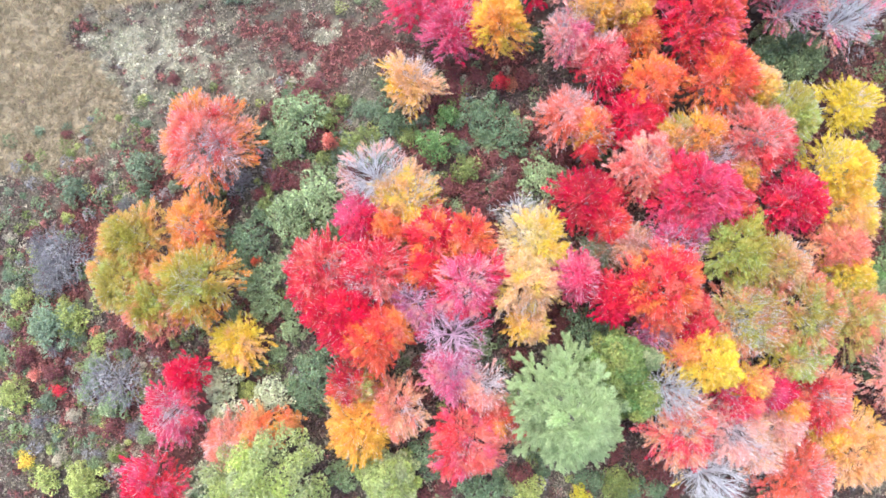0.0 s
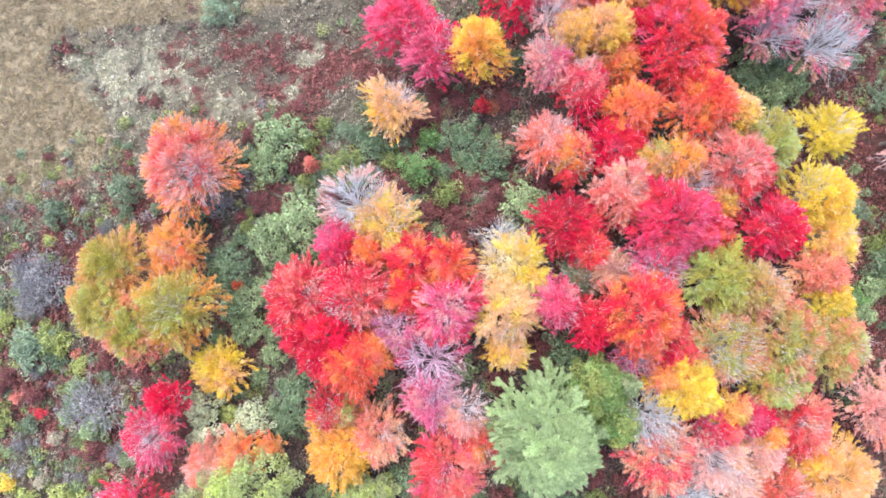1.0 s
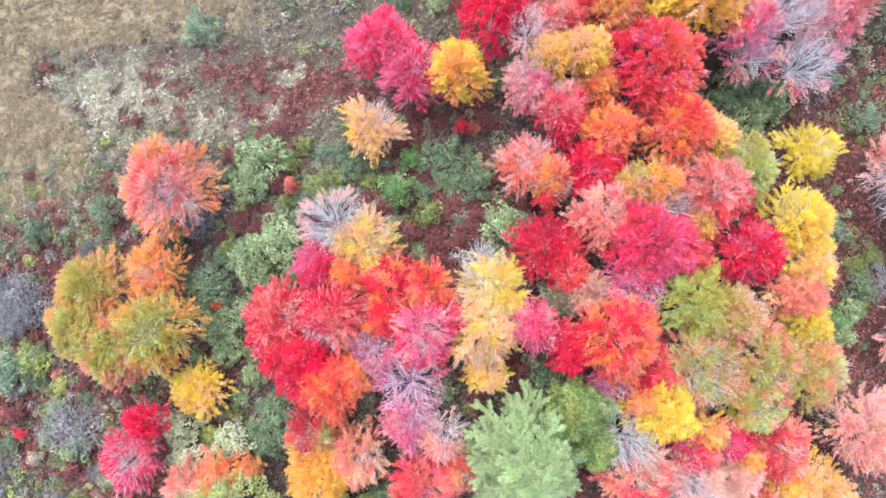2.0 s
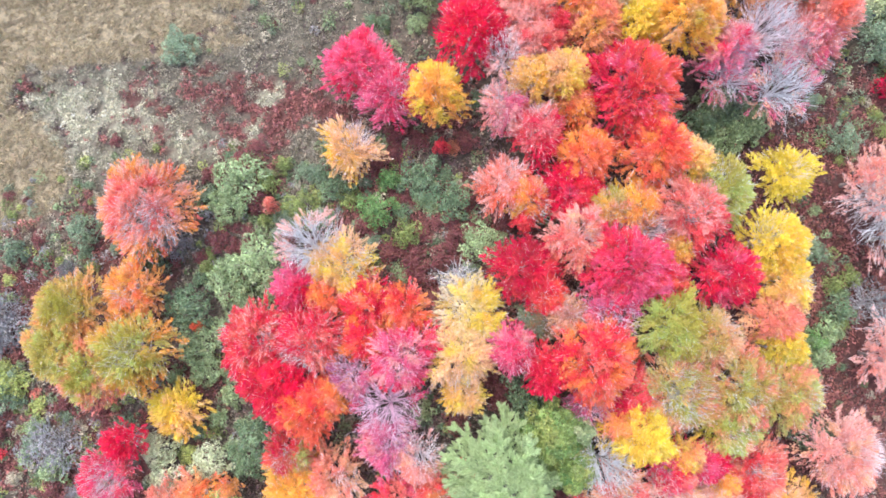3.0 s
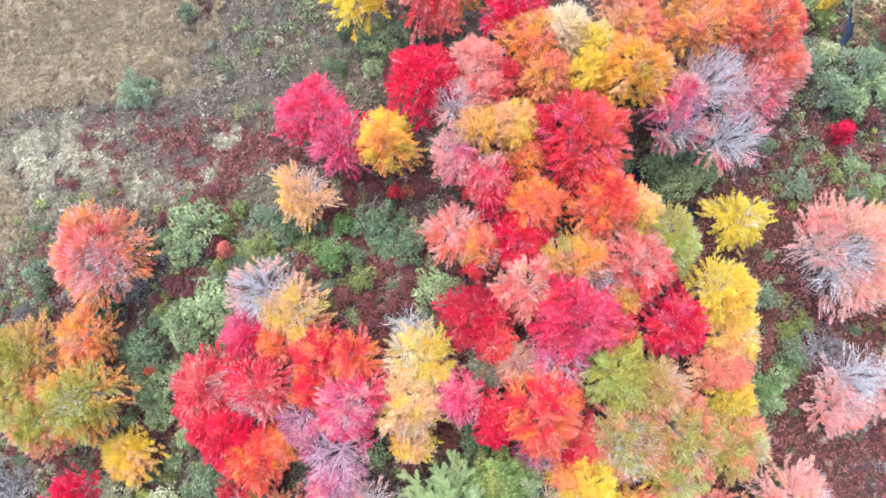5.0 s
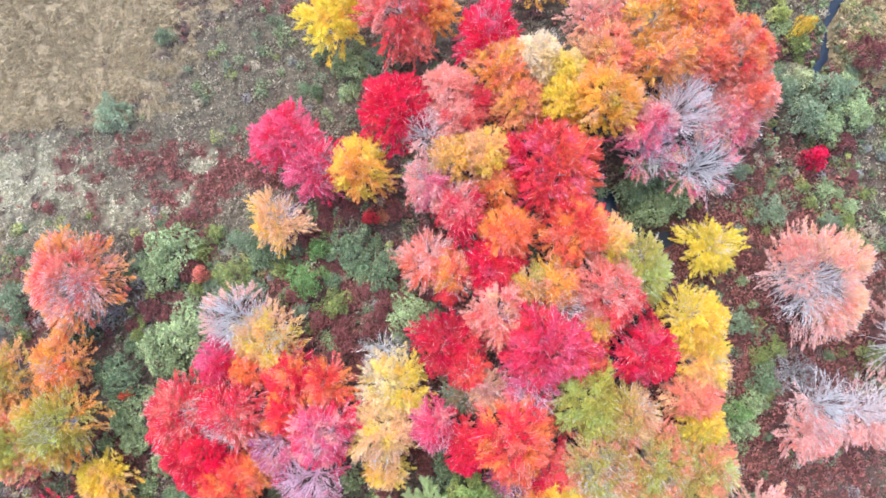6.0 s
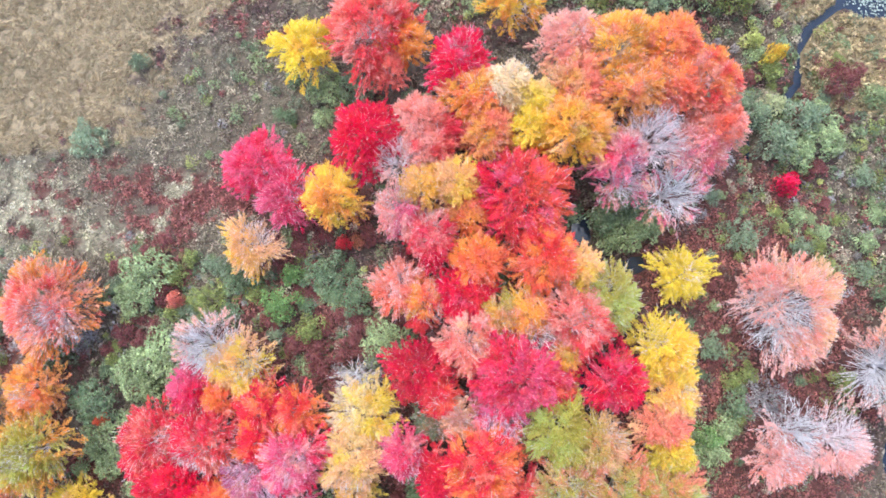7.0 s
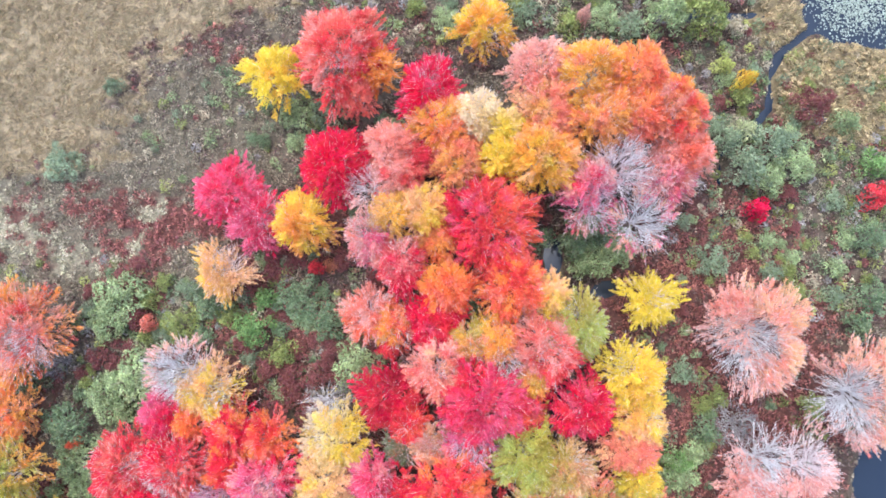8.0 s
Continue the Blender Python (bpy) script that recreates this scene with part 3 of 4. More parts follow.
def low_plants(per_m2, blades):
    """Domed tufts of small leaves or blades, over all the ground that the flight passes."""
    rng = fresh()
    x0, x1, y0, y1 = -34.0, 46.0, -17.0, 35.0
    n = int((x1 - x0) * (y1 - y0) * per_m2)
    x, y = rng.uniform(x0, x1, n), rng.uniform(y0, y1, n)
    keep = (wet(x, y) < 0.05 + 0.6 * rng.random(n) ** 2) & (y < 1.07 * x + 53) & (y > 1.07 * (x - 28) - 18)
    for cx, cy, cr in CROWNS:              # little grows in the deep shade under a crown
        keep &= np.hypot(x - cx, y - cy) > 0.5 * cr
    x, y = x[keep], y[keep]
    pick = (rng.random((len(x), 1)) > np.cumsum(shares(x, y), 1)).sum(1).clip(0, 6)
    worn = along(x, y, TRAIL)          # a trodden line through the grass
    x, y, pick, worn = (v[(worn < 0.14) | (worn > 0.30)] for v in (x, y, pick, worn))
    pick[(worn < 0.14) & (rng.random(len(worn)) < 0.5)] = 5
    for k, (name, label, cat, ca, cb, length, width, tall, lift) in enumerate(KINDS):
        sx, sy = x[pick == k], y[pick == k]
        m = blades
        size = rng.uniform(0.12, 0.32, len(sx)) * (1.0 if tall > 0.1 else 1.4)
        high = tall * rng.uniform(0.35, 1.15, len(sx)) * np.clip(0.75 + 0.4 * patchy(sx, sy, 0.7, k + 0.5), 0.3, 1.2)
        az, q = rng.uniform(0, 6.283, (len(sx), m)), np.sqrt(rng.random((len(sx), m)))
        ox, oy = np.cos(az) * q, np.sin(az) * q
        px, py = sx[:, None] + ox * size[:, None], sy[:, None] + oy * size[:, None]
        pz = ground_z(px, py) + 0.03 + high[:, None] * (1 - 0.75 * q * q) * rng.uniform(0.75, 1.0, q.shape)
        p = np.stack([px, py, pz], -1).reshape(-1, 3)
        d = rng.normal(0, 0.55, (len(p), 3)) + np.stack([ox, oy, 0 * ox + lift * 0.6], -1).reshape(-1, 3)
        if cat == "grass" or cat == "sedge":
            flow = patchy(p[:, 0], p[:, 1], 2.5, 0.9) * 2.0
            d = d * 0.8 + 0.7 * np.stack([np.cos(flow), np.sin(flow), 0.1 + 0 * flow], 1)
        mix_at = np.repeat(np.clip(0.5 + 0.3 * patchy(sx, sy, 0.6, k) + rng.normal(0, 0.35, len(sx)), 0, 1), m)[:, None]
        calm = 0.28 if cat == "grass" else 1.0
        dab = np.repeat(np.exp(calm * rng.normal(0, 0.19, len(sx))), m)[:, None]
        dab = dab * np.repeat(1 + calm * 0.16 * patchy(sx, sy, 1.7, k + 2.2), m)[:, None]
        t = (np.array(ca) * (1 - mix_at) + np.array(cb) * mix_at) * dab * np.exp(rng.normal(0, 0.10 if cat == "grass" else 0.23, (len(p), 1)))
        t = np.clip(t + rng.normal(0, 0.012, (len(p), 3)), 0.01, 0.85)
        v, f, tt = leaf_arrays(rng, p, d, length * rng.uniform(0.7, 1.3, len(p)), width * rng.uniform(0.7, 1.3, len(p)), t)
        tagged(mesh_object(name, v, f, SPRIG, None, tt), label, cat, kind="stuff")



def lily_pads():
    rng = fresh()
    vs, fs, ts = [], [], []
    for i in range(2000):
        x, y = rng.normal(37.6, 1.5), rng.normal(29.3, 1.2)
        if float(wet(x, y)) < 0.75:
            continue
        r = rng.uniform(0.03, 0.07)
        az = rng.uniform(0, 6.28) + np.linspace(0.25, 6.03, 8)
        base = sum(len(q) for q in vs)
        vs.append(np.stack([x + r * np.cos(az), y + r * np.sin(az), np.full(8, -0.405 + 0.0002 * (i % 40))], 1))
        fs.append(base + np.arange(8)[None])
        ts.append(np.tile(np.array([0.27, 0.33, 0.29]) * rng.uniform(0.6, 1.3), (8, 1)))
    ob = mesh_object("lily_pads", np.concatenate(vs), np.concatenate(fs), SPRIG, None, np.concatenate(ts))
    tagged(ob, "pale floating lily pads on the pond", "water plants", kind="stuff")


lily_pads()

# ---- the trees and shrubs, one by one ----
maple(-14.57, 8.11, 4.70, 2.74, "salmon", "orange", None, 0.5, -60)
maple(-15.32, 3.16, 4.10, 1.74, "orange", "amber", 0, 0, 0)
maple(-18.50, 2.17, 5.10, 2.12, "olive", "amber", None, 0.1, None)
maple(-18.93, -0.23, 5.50, 1.90, "wheat", "amber", None, 0.1, None)
maple(-14.80, -0.33, 5.70, 2.33, "olive", "orange", None, 0.3, None)
maple(-17.03, -1.49, 5.70, 1.95, "olive", "salmon", None, 0.1, None)
maple(-12.86, -3.96, 3.30, 1.65, "gold", "yellow", 90, 0, 0)
maple(-15.41, -5.43, 4.70, 1.15, "crimson", "crimson", 0, 0, 0)
maple(-16.16, -7.54, 5.00, 1.75, "crimson", "magenta", 0, 0.62, None)
maple(-13.14, -9.63, 3.70, 1.63, "peach", "salmon", 180, 0.2, None)
maple(-17.43, -12.14, 4.50, 1.92, "crimson", "red", 0, 0, 0)
maple(-6.04, -6.28, 4.10, 1.36, "red", "rust", -60, 0, 0)
maple(-5.45, -8.54, 4.10, 2.12, "orange", "gold", -60, 0, 0)
maple(-3.39, -7.59, 4.10, 1.74, "peach", "salmon", 180, 0.4, 0)
maple(-7.56, 0.30, 5.30, 2.22, "red", "salmon", 0, 0.35, 10)
maple(-6.44, -2.03, 5.50, 2.14, "red", "crimson", 0, 0.1, None)
maple(-4.65, -3.39, 5.70, 1.94, "red", "vermilion", -30, 0, 0)
maple(-3.35, -2.63, 5.50, 1.19, "orange", "vermilion", 180, 0, 0)
maple(-4.46, 0.57, 5.70, 2.13, "crimson", "salmon", -20, 0.45, -120)
maple(-5.51, 3.38, 4.90, 1.48, "crimson", "magenta", 120, 0.1, None)
maple(-4.47, 5.73, 5.10, 2.06, "pink", "pink", -120, 0.86, None)
maple(-2.84, 4.64, 5.00, 1.92, "gold", "peach", 90, 0.45, 0)
maple(-1.39, 2.40, 5.30, 1.65, "red", "crimson", 0, 0, 0)
maple(0.76, 2.16, 5.50, 1.58, "red", "vermilion", -60, 0, 0)
maple(0.79, -0.28, 6.70, 2.02, "magenta", "crimson", None, 0.52, None)
maple(-2.09, -1.54, 5.50, 1.41, "magenta", "mauve", 180, 0.8, 90)
maple(4.56, 2.03, 5.20, 1.99, "yellow", "ivory", 180, 0.3, 160)
maple(4.07, -0.39, 6.10, 1.92, "cream", "peach", -60, 0.3, -90)
maple(4.12, -2.68, 5.10, 1.27, "gold", "peach", 0, 0.4, 90)
maple(6.85, 0.00, 6.10, 1.48, "magenta", "crimson", 0, 0.5, -30)
maple(-0.15, -3.26, 5.70, 1.94, "mauve", "magenta", 90, 0.9, None)
maple(-0.16, -5.45, 5.50, 1.57, "magenta", "mauve", 0, 0.72, 0)
maple(1.56, -6.23, 5.50, 1.41, "pink", "salmon", -90, 0.75, 45)
maple(0.71, -9.32, 4.90, 2.20, "red", "salmon", 20, 0.2, None)
maple(3.68, -8.17, 4.10, 1.41, "rust", "red", 0, 0, 0)
maple(8.85, -1.24, 6.00, 1.49, "red", "crimson", -90, 0, 0)
maple(11.25, -0.55, 7.30, 2.40, "vermilion", "crimson", 130, 0, 0)
maple(13.54, -2.73, 5.50, 1.62, "crimson", "salmon", 0, 0.1, 0)
maple(11.19, -3.00, 5.10, 1.32, "mauve", "crimson", 0, 0.9, 0)
maple(7.69, 4.45, 5.10, 1.95, "wine", "red", -60, 0, 0)
maple(8.93, 2.92, 5.10, 1.27, "red", "vermilion", -30, 0, 0)
maple(8.46, 1.45, 4.10, 1.23, "greygreen", "rust", 0, 0.4, 0)
maple(10.08, 1.83, 5.10, 1.27, "pink", "rust", 0, 0.5, 0)
maple(13.13, 4.45, 7.30, 2.54, "crimson", "magenta", -40, 0.1, None)
maple(12.31, 2.28, 6.50, 1.59, "magenta", "mauve", -60, 0.85, -90)
maple(15.40, 3.80, 6.10, 1.33, "crimson", "vermilion", 0, 0.2, 180)
maple(10.60, 6.20, 6.30, 1.89, "salmon", "pink", 90, 0.35, None)
maple(12.39, 7.82, 5.70, 1.44, "amber", "olive", 90, 0.45, -60)
maple(13.95, 7.93, 6.10, 1.46, "orange", "gold", 180, 0, 0)
maple(14.45, 6.50, 6.00, 1.24, "peach", "pink", 0, 1.02, None)
maple(16.64, 7.54, 7.10, 2.09, "salmon", "red", -60, 0.1, None)
maple(15.84, 5.57, 6.00, 1.12, "amber", "orange", 0, 0.2, 0)
maple(18.67, 4.12, 6.40, 1.87, "crimson", "crimson", 180, 0, 0)
maple(18.34, 8.74, 6.70, 1.84, "wheat", "lime", -60, 0, 0)
maple(23.24, 10.10, 3.60, 1.72, "yellow", "yellow", 0, 0, 0, ragged=2.2)
maple(21.40, 5.87, 6.10, 1.89, "yellow", "gold", -30, 0.1, 45)
maple(21.83, 3.66, 5.90, 1.83, "gold", "peach", -90, 0.2, 0)
maple(21.39, 1.68, 5.70, 1.64, "peach", "salmon", 0, 0.1, 0)
maple(15.52, 1.49, 6.70, 2.07, "olive", "lime", 180, 0.12, None, ragged=1.6)
maple(16.03, -2.41, 6.30, 2.32, "olive", "salmon", None, 0.55, None)
maple(19.27, -2.04, 6.50, 2.30, "wheat", "salmon", None, 0.3, None)
maple(21.88, -2.33, 6.30, 2.01, "wheat", "salmon", 0, 0.2, 0)
maple(18.71, -4.51, 5.90, 1.66, "olive", "lime", -30, 0.1, 0)
maple(13.89, -4.58, 6.40, 1.88, "gold", "yellow", 0, 0, 0)
maple(16.22, -5.88, 5.70, 1.29, "gold", "salmon", -30, 0.1, 0)
maple(17.61, -6.24, 5.50, 1.24, "magenta", "crimson", 0, 0.1, 0)
maple(20.31, -6.76, 5.10, 2.05, "salmon", "red", 180, 0.1, None)
maple(11.82, -6.43, 6.10, 1.71, "peach", "cream", 0, 0.97, None)
maple(12.49, -8.55, 5.90, 2.03, "salmon", "crimson", -90, 0.5, 90)
maple(15.70, -6.72, 5.40, 1.55, "crimson", "salmon", 0, 0.1, 0)
maple(15.62, -8.72, 5.50, 1.73, "pink", "peach", 0, 0.72, None)
maple(14.28, -11.25, 5.10, 1.74, "cream", "pink", 0, 1.02, None)
maple(19.02, -11.18, 5.10, 2.23, "salmon", "vermilion", 180, 0.3, 0)
maple(22.38, -9.69, 4.90, 2.30, "gold", "peach", -60, 0, 0)
maple(10.99, 10.75, 6.30, 1.75, "orange", "vermilion", -60, 0, 0)
maple(14.70, 11.00, 7.30, 2.01, "vermilion", "red", 90, 0.1, None)
maple(10.32, 8.98, 5.70, 1.74, "crimson", "red", 0, 0, 0)
maple(6.46, 9.27, 5.10, 1.66, "salmon", "vermilion", -60, 0.45, 60)
maple(7.94, 8.48, 5.10, 1.40, "orange", "red", 0, 0.5, -70)
maple(7.70, 7.28, 4.30, 0.81, "red", "red", 0, 0, 0)
maple(-2.60, 11.66, 3.50, 1.67, "gold", "peach", 30, 0.6, 60, ragged=1.6)
maple(0.77, 23.58, 4.80, 1.87, "yellow", "yellow", -90, 0, 0, ragged=2.0)
maple(4.96, 24.13, 7.50, 2.63, "salmon", "red", -60, 0.25, -90)
maple(6.63, 23.53, 6.30, 1.61, "vermilion", "orange", 0, 0, 0)
maple(5.77, 21.97, 5.90, 1.30, "red", "salmon", 0, 0.2, -90)
maple(10.01, 22.15, 6.50, 1.86, "crimson", "crimson", 0, 0, 0)
maple(13.22, 26.52, 4.70, 1.80, "gold", "orange", -90, 0, 0)
maple(4.68, 17.78, 6.90, 2.08, "crimson", "crimson", 0, 0, 0)
maple(7.80, 18.73, 6.50, 1.66, "pink", "salmon", 0, 0.2, 0)
maple(6.55, 16.55, 6.50, 1.59, "pink", "pink", 0, 0.82, None)
maple(8.28, 17.09, 6.30, 1.60, "salmon", "pink", 180, 0.1, 0)
maple(9.51, 18.26, 5.50, 1.17, "crimson", "salmon", 0, 0.1, 0)
maple(9.80, 15.20, 6.70, 1.64, "gold", "peach", 180, 0.05, 0)
maple(6.59, 13.65, 6.10, 1.50, "pink", "magenta", 0, 0.7, 90)
maple(8.39, 12.12, 6.20, 1.66, "crimson", "pink", 90, 0.3, 90)
maple(10.55, 13.60, 5.90, 1.35, "orange", "rust", 90, 0.2, -90)
maple(13.49, 14.38, 7.30, 2.85, "crimson", "vermilion", -10, 0, 0)
maple(-1.93, 16.41, 4.90, 1.99, "magenta", "magenta", 0, 0.1, 0)
maple(-0.05, 14.68, 4.90, 1.84, "magenta", "crimson", 0, 0.55, 20)
maple(2.59, 14.56, 5.70, 1.78, "gold", "orange", -90, 0.1, -60)
maple(10.82, 20.18, 6.50, 2.04, "orange", "gold", 90, 0, 0)
maple(12.66, 20.52, 6.70, 1.65, "ivory", "cream", 0, 0.35, 60)
maple(11.69, 18.22, 6.10, 1.79, "amber", "salmon", 90, 0.1, 0)
maple(14.09, 18.19, 6.70, 1.48, "yellow", "gold", 0, 0.05, None)
maple(16.33, 18.19, 7.50, 2.17, "gold", "orange", 60, 0.05, None)
maple(16.24, 23.30, 6.50, 1.91, "salmon", "pink", 100, 0.1, 90)
maple(16.59, 20.73, 6.90, 1.89, "peach", "salmon", 0, 0.1, 0)
maple(18.97, 22.55, 8.10, 2.09, "orange", "gold", 180, 0.05, None)
maple(21.57, 22.65, 7.70, 1.98, "orange", "salmon", 0, 0.05, None)
maple(23.40, 20.56, 8.10, 2.02, "salmon", "orange", 60, 0.2, 200)
maple(24.33, 18.38, 7.10, 1.68, "salmon", "vermilion", 90, 0.1, 180)
maple(20.72, 17.79, 7.30, 1.86, "pink", "pink", 0, 1.02, None)
maple(18.99, 16.78, 6.30, 1.71, "magenta", "pink", 90, 0.6, -60)
maple(22.07, 14.65, 5.90, 1.85, "pink", "magenta", None, 0.86, None)
maple(23.55, 17.27, 6.50, 1.74, "pink", "magenta", -90, 0.45, 200)
maple(29.10, 8.09, 5.20, 3.00, "pink", "peach", 20, 0.73, 205)
maple(29.41, 6.28, 4.50, 0.91, "peach", "salmon", 90, 0.1, 0)
maple(35.10, 4.63, 5.20, 2.74, "peach", "pink", 180, 0.76, 190)
maple(29.21, 0.75, 4.40, 1.75, "pink", "pink", 0, 1, 60)
maple(31.73, 0.35, 4.50, 1.80, "pink", "pink", 0, 0.80, 90)
maple(28.59, -0.74, 4.10, 1.56, "pink", "salmon", 0, 0.45, None)
maple(25.42, -5.87, 5.10, 2.18, "pink", "salmon", -60, 0.5, 0)
maple(-11.34, -8.83, 4.00, 1.49, "orange", "peach", 180, 0, 0)
maple(-9.68, -8.39, 3.40, 0.79, "orange", "amber", 0, 0, 0)
maple(-5.16, -6.43, 3.90, 1.04, "olive", "rust", 0, 0.2, None)
maple(-3.83, 2.91, 5.00, 1.22, "orange", "vermilion", 0, 0, 0)
maple(-1.49, 0.41, 5.50, 1.39, "red", "crimson", 0, 0.1, None)
maple(3.93, 3.77, 4.20, 1.10, "cream", "cream", 0, 1.02, None)
maple(2.43, -7.97, 4.60, 1.14, "salmon", "orange", -60, 0.1, 0)
maple(16.64, 10.45, 6.50, 1.42, "gold", "peach", 0, 0, 0)
maple(21.89, 0.01, 5.50, 1.46, "gold", "olive", -90, 0.1, 0)
maple(17.76, 0.57, 6.40, 1.77, "wheat", "peach", 0, 0.1, None)
maple(12.62, -4.19, 6.00, 0.98, "orange", "amber", 0, 0, 0)
maple(18.66, -7.29, 4.90, 1.31, "orange", "salmon", 0, 0, 0)
maple(18.21, -8.38, 5.00, 1.43, "peach", "pink", 0, 0.35, None)
maple(17.00, -9.86, 5.00, 1.31, "pink", "peach", 0, 0.65, None)
maple(21.02, -8.91, 4.50, 1.32, "gold", "orange", 0, 0, 0)
maple(7.88, 15.07, 6.40, 1.49, "peach", "gold", 0, 0.05, None)
maple(14.35, 19.80, 6.60, 1.40, "yellow", "cream", 90, 0.1, 0)
maple(19.64, 20.47, 7.70, 1.98, "orange", "amber", -90, 0.1, None)
maple(21.66, 20.55, 7.60, 1.86, "orange", "salmon", -90, 0.05, None)
maple(19.30, 15.41, 5.20, 1.49, "pink", "magenta", None, 0.85, None)
maple(27.81, 9.66, 4.60, 1.24, "pink", "salmon", 0, 0.15, 0)
leafy_tree(-10.54, -11.69, 6.50, 3.41, "lime", "palelime")
leafy_tree(-3.82, -12.00, 3.10, 1.92, "palelime", "lime")
leafy_tree(9.09, -4.70, 5.90, 1.88, "green", "limegreen")
leafy_tree(10.54, -4.47, 5.70, 0.82, "palelime", "leafgreen")
leafy_tree(10.27, -6.65, 5.30, 1.52, "green", "limegreen")
pine(6.25, -7.25, 10.20, 3.85)
shrub(2.85, 11.96, 2.10, 0.55, "red")
shrub(-7.69, 8.42, 1.70, 0.59, "salmon")
shrub(-12.11, 1.00, 1.70, 0.42, "vermilion")
shrub(29.50, 23.73, 2.50, 0.60, "gold")
shrub(30.29, 15.68, 1.90, 0.84, "crimson")
shrub(37.57, 16.54, 2.30, 0.90, "red")
shrub(33.77, 22.20, 2.10, 1.33, "maroon")
shrub(19.55, 27.81, 2.70, 0.49, "pink")
shrub(-9.53, 10.00, 1.90, 1.81, "leafgreen")
shrub(-10.46, 8.47, 1.50, 1.26, "leafgreen")
shrub(-8.45, 4.91, 1.90, 1.87, "leafgreen")
shrub(-10.22, 3.71, 1.70, 1.53, "leafgreen")
shrub(-1.16, 8.09, 1.70, 1.25, "green")
shrub(-0.46, 9.97, 1.60, 0.84, "green")
shrub(-3.79, 9.66, 1.50, 1.12, "darkgreen")
shrub(1.63, 9.93, 1.70, 1.53, "darkgreen")
shrub(3.54, 8.70, 1.60, 1.39, "darkgreen")
shrub(5.40, 5.94, 1.80, 1.66, "leafgreen")
shrub(-5.71, 8.26, 1.50, 1.26, "olivegreen")
shrub(0.75, 6.63, 1.50, 1.04, "olivegreen")
shrub(-12.63, 2.15, 1.80, 1.60, "darkgreen")
shrub(-12.10, -0.11, 1.70, 1.46, "leafgreen")
shrub(-11.60, -1.67, 1.50, 1.18, "leafgreen")
shrub(-24.70, -2.85, 1.60, 1.60, "greygreen")
shrub(-23.83, -2.33, 1.60, 1.04, "limegreen")
shrub(-15.51, 4.97, 1.60, 1.12, "darkgreen")
shrub(-19.49, 6.95, 1.40, 1.20, "greygreen")
shrub(-23.80, 5.58, 1.20, 0.85, "greygreen")
shrub(-8.05, -5.42, 1.90, 1.78, "darkgreen")
shrub(-6.85, -7.13, 1.80, 1.37, "darkgreen")
shrub(-20.98, -7.69, 1.40, 1.04, "leafgreen")
shrub(-22.51, -12.59, 1.70, 1.30, "limegreen")
shrub(-20.84, -10.82, 1.10, 0.62, "olivegreen")
shrub(7.92, -3.20, 2.70, 1.55, "darkgreen")
shrub(19.67, 14.80, 2.00, 1.17, "leafgreen")
shrub(21.06, 14.43, 1.70, 1.04, "greygreen")
shrub(20.31, 13.48, 1.60, 0.97, "darkgreen")
shrub(21.81, 13.04, 1.60, 1.04, "leafgreen")
shrub(19.11, 13.93, 1.50, 0.84, "leafgreen")
shrub(25.04, -5.43, 2.10, 1.34, "darkgreen")
shrub(-1.38, -10.65, 1.90, 1.56, "darkgreen")
shrub(1.49, -12.75, 1.90, 1.49, "darkgreen")
shrub(-15.59, -12.91, 1.70, 1.37, "darkgreen")
shrub(9.71, -12.36, 2.10, 1.07, "olivegreen")
shrub(7.44, -13.05, 2.30, 0.67, "yellow")
shrub(4.37, -12.92, 1.70, 1.02, "limegreen")
shrub(25.20, -0.06, 1.70, 1.09, "green")
shrub(-9.13, -7.17, 1.50, 1.24, "darkgreen")
shrub(-6.68, -11.87, 1.70, 1.16, "leafgreen")
shrub(20.49, 12.50, 2.00, 1.19, "leafgreen")
shrub(21.68, 13.74, 1.80, 1.12, "leafgreen")
shrub(19.78, 14.09, 1.60, 0.99, "greygreen")
shrub(18.86, 13.38, 1.90, 1.05, "darkgreen")
shrub(19.40, 12.15, 1.70, 0.91, "leafgreen")
shrub(1.61, 21.78, 1.50, 1.36, "leafgreen")
shrub(3.42, 21.95, 1.60, 1.22, "greygreen")
shrub(29.67, 18.16, 1.80, 1.41, "greygreen")
shrub(31.11, 17.65, 1.60, 1.20, "leafgreen")
shrub(32.71, 18.46, 1.70, 1.34, "leafgreen")
shrub(31.47, 19.77, 1.70, 1.41, "greygreen")
shrub(28.66, 19.97, 1.50, 0.99, "greygreen")
shrub(27.54, 12.46, 1.30, 1.13, "greygreen")
shrub(36.41, 8.55, 1.60, 0.98, "darkgreen")
shrub(37.19, 13.95, 1.70, 1.19, "darkgreen")
shrub(37.32, 10.29, 1.60, 1.19, "darkgreen")
shrub(26.99, 1.92, 1.50, 1.04, "darkgreen")
shrub(25.15, -0.59, 1.90, 1.38, "leafgreen")
shrub(26.35, 0.71, 1.50, 1.04, "leafgreen")
shrub(25.70, 5.52, 1.30, 0.91, "greygreen")
shrub(35.29, 12.03, 1.10, 0.78, "leafgreen")
shrub(27.81, 3.95, 1.10, 0.77, "olivegreen")
shrub(36.13, 21.25, 1.30, 0.92, "leafgreen")
shrub(-10.54, 23.63, 1.00, 0.65, "greygreen")
shrub(-13.70, 18.58, 1.00, 1.30, "greygreen")
shrub(28.50, 24.86, 1.30, 0.71, "limegreen")
shrub(29.46, 22.87, 1.30, 0.93, "olivegreen")
